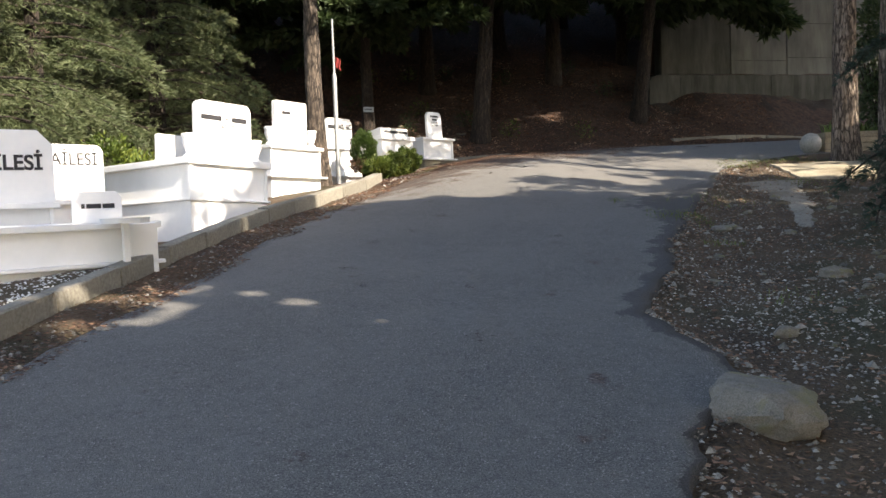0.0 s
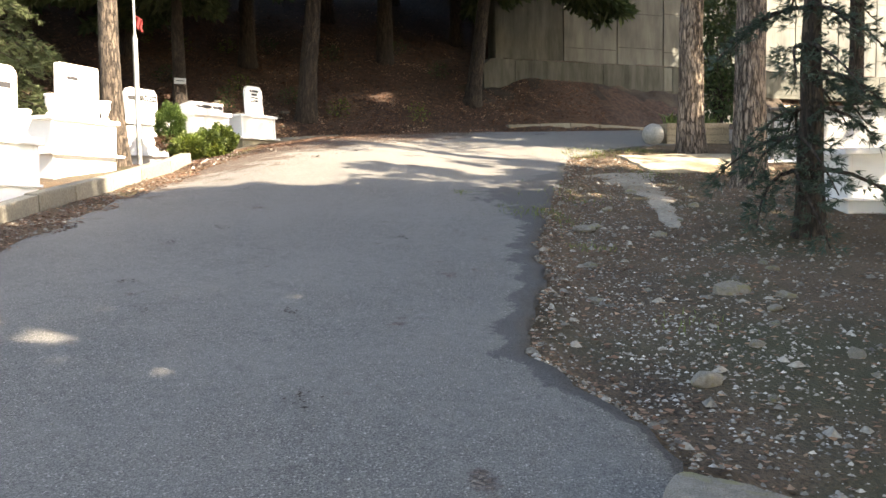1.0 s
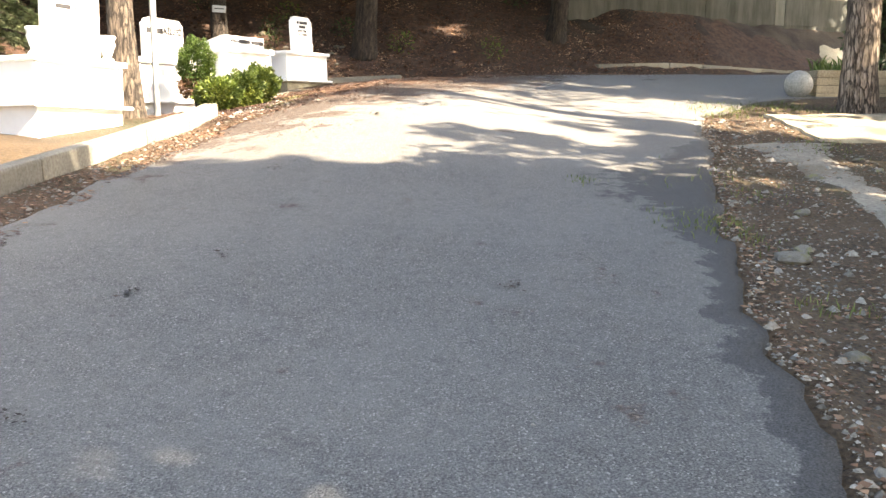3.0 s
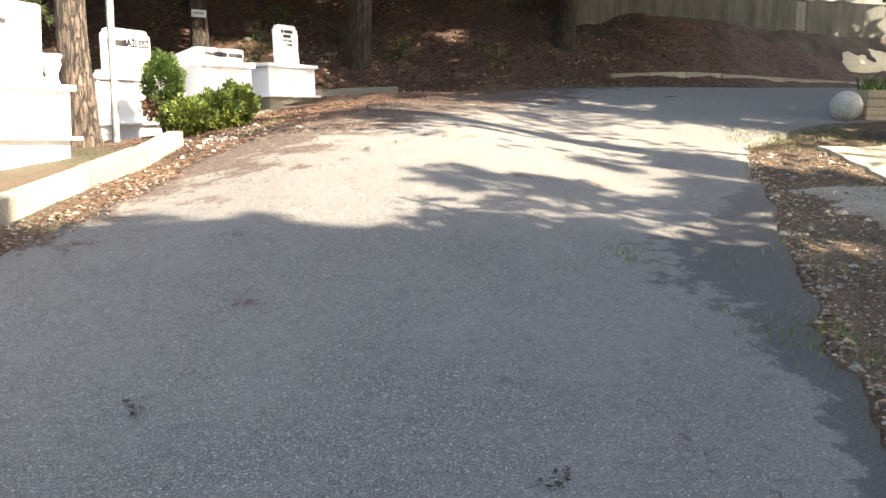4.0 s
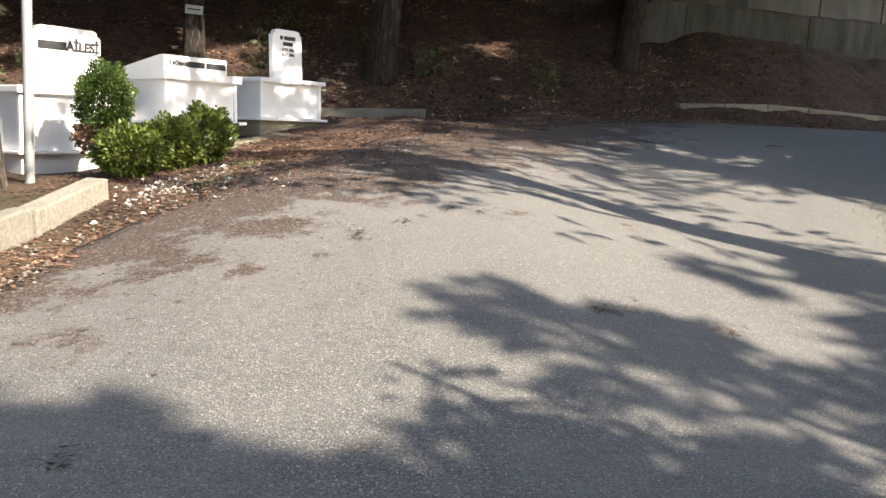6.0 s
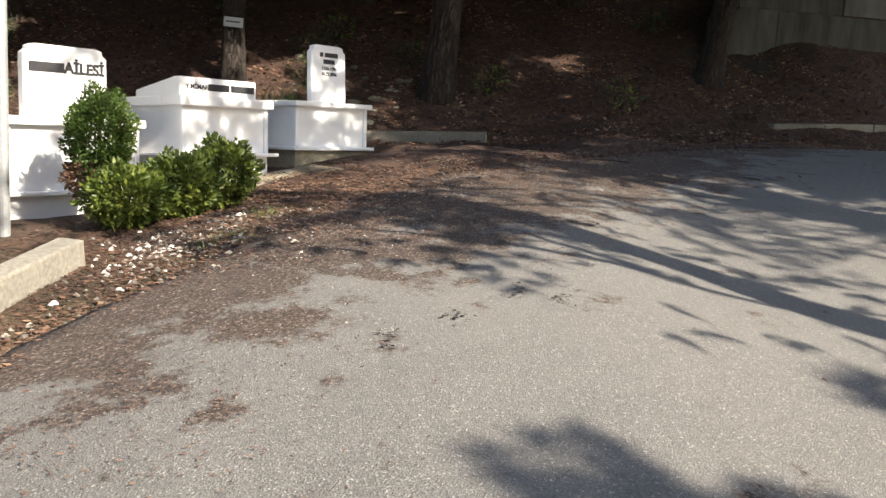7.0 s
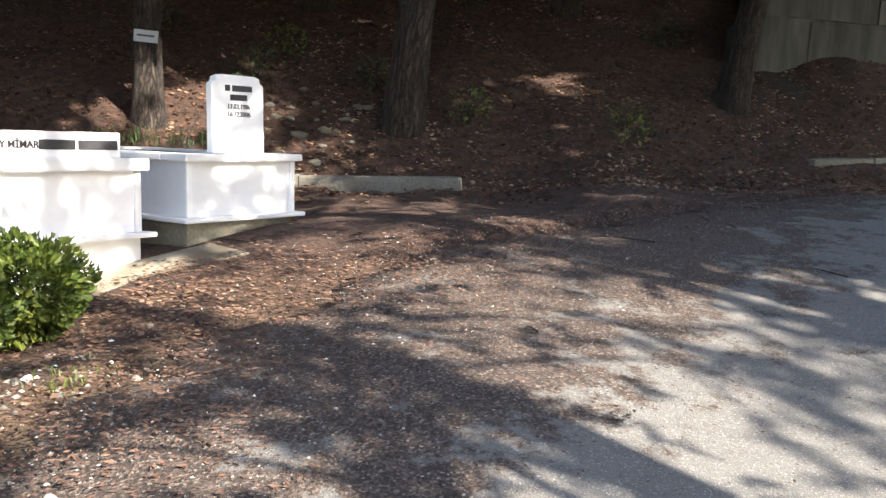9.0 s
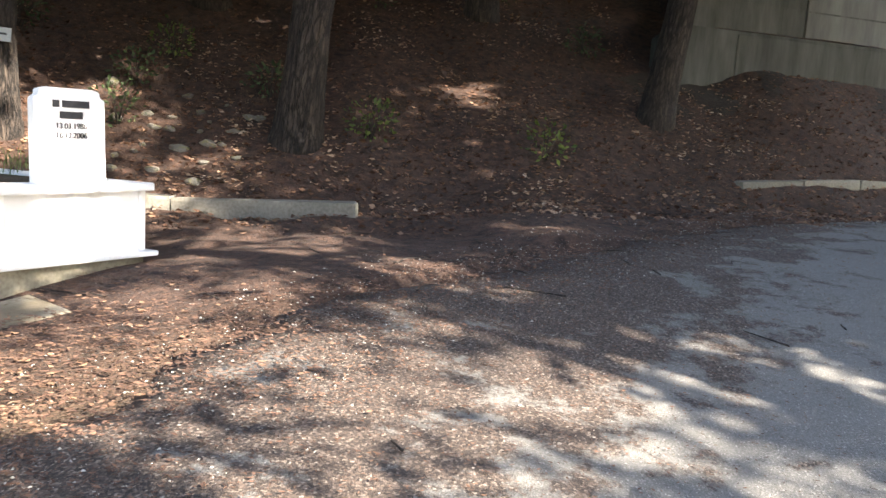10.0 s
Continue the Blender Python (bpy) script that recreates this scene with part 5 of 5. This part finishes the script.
tufts = []
for x, y, n, s in ((2.45, 10.6, 260, 0.2), (2.5, 9.2, 60, 0.1), (4.6, 16.2, 500, 0.35), (5.6, 16.6, 400, 0.4), (4.9, 14.1, 160, 0.2), (1.9, 11.85, 50, 0.07), (2.4, 6.9, 40, 0.15), (3.1, 12.0, 120, 0.3), (-0.75, 17.6, 60, 0.12), (-0.9, 16.8, 60, 0.1)):
    tufts += around(n, x, y, s, s)
blades("grass_tufts", tufts, M_GRASS, "short sparse grass tufts", 0.055, 13)
blades("grave_plants", [(rng.uniform(-2.35, -1.3), rng.uniform(21.2, 22.6)) for _ in range(160)], M_STRAP, "green plants on the grave fill", 0.16, 14, lambda x, y: 2.9)
# sparse undergrowth on the bank
for i in range(16):
    x = rng.uniform(-6, 4.5)
    y = float(np.interp(x, FOOT_X, FOOT_Y)) + rng.uniform(1.0, 6.5)
    b = thing("undergrowth", Matrix.Translation((x, y, surf(x, y))), "thin low plant with few leaves on the bank", "plant", "undergrowth of the bank")
    v, f = leaf_cloud(rng, 110, 0, 0, 0.22, 0.32, 0.32, 0.25, 0.07, 0.1)
    soup("leaves", v, f, M_NEEDLE if i % 3 else M_HEDGE, b)
    v, f = twigs(rng, 9, 0, 0, 0, 0.35, 0.5, 0.006)
    soup("stems", v, f, M_DARKBARK, b)
# fallen twigs
vs, fs = [], []
rn = random.Random(61)
for x, y in around(26, 1.8, 21.5, 1.8, 1.2) + bank(50):
    z = (road_z(x, y) if edges(y)[0] < x and y < 23 else surf(x, y)) + 0.012
    a, L = rn.uniform(0, 3.14), rn.uniform(0.1, 0.45)
    d = Vector((math.cos(a), math.sin(a), 0)) * L
    limb(vs, fs, [Vector((x, y, z)) - d * 0.5, Vector((x, y, z + 0.01)) + Vector((-d.y, d.x, 0)) * 0.1, Vector((x, y, z)) + d * 0.5], 0.006, 0.003, 5)
tagged(soup("fallen_twigs", vs, fs, M_DARKBARK), "thin fallen twigs", "twigs", kind="stuff")
# pale slope that catches the sun beyond the graves across the road
sv, sf = [], []
for i in range(30):
    for j in range(10):
        x = 12.6 + i * 0.45
        a, b = float(np.interp(x, FOOT_X, FOOT_Y)) + 1.0, 28.2 + 0.311 * (x - 5.2)
        y = a + (b - a) * j / 9
        sv.append((x, y, float(land(x, y)) + 0.07 + abs(lumps(x, y, 1.3, 0.1)) - (0.3 if i == 0 or j == 0 else 0.0)))
for i in range(29):
    for j in range(9):
        q = i * 10 + j
        sf.append((q, q + 10, q + 11, q + 1))
tagged(soup("dry_slope", sv, sf, M_SAND, smooth=True), "pale bank of dry grass and earth below the wall", "slope", kind="structure")
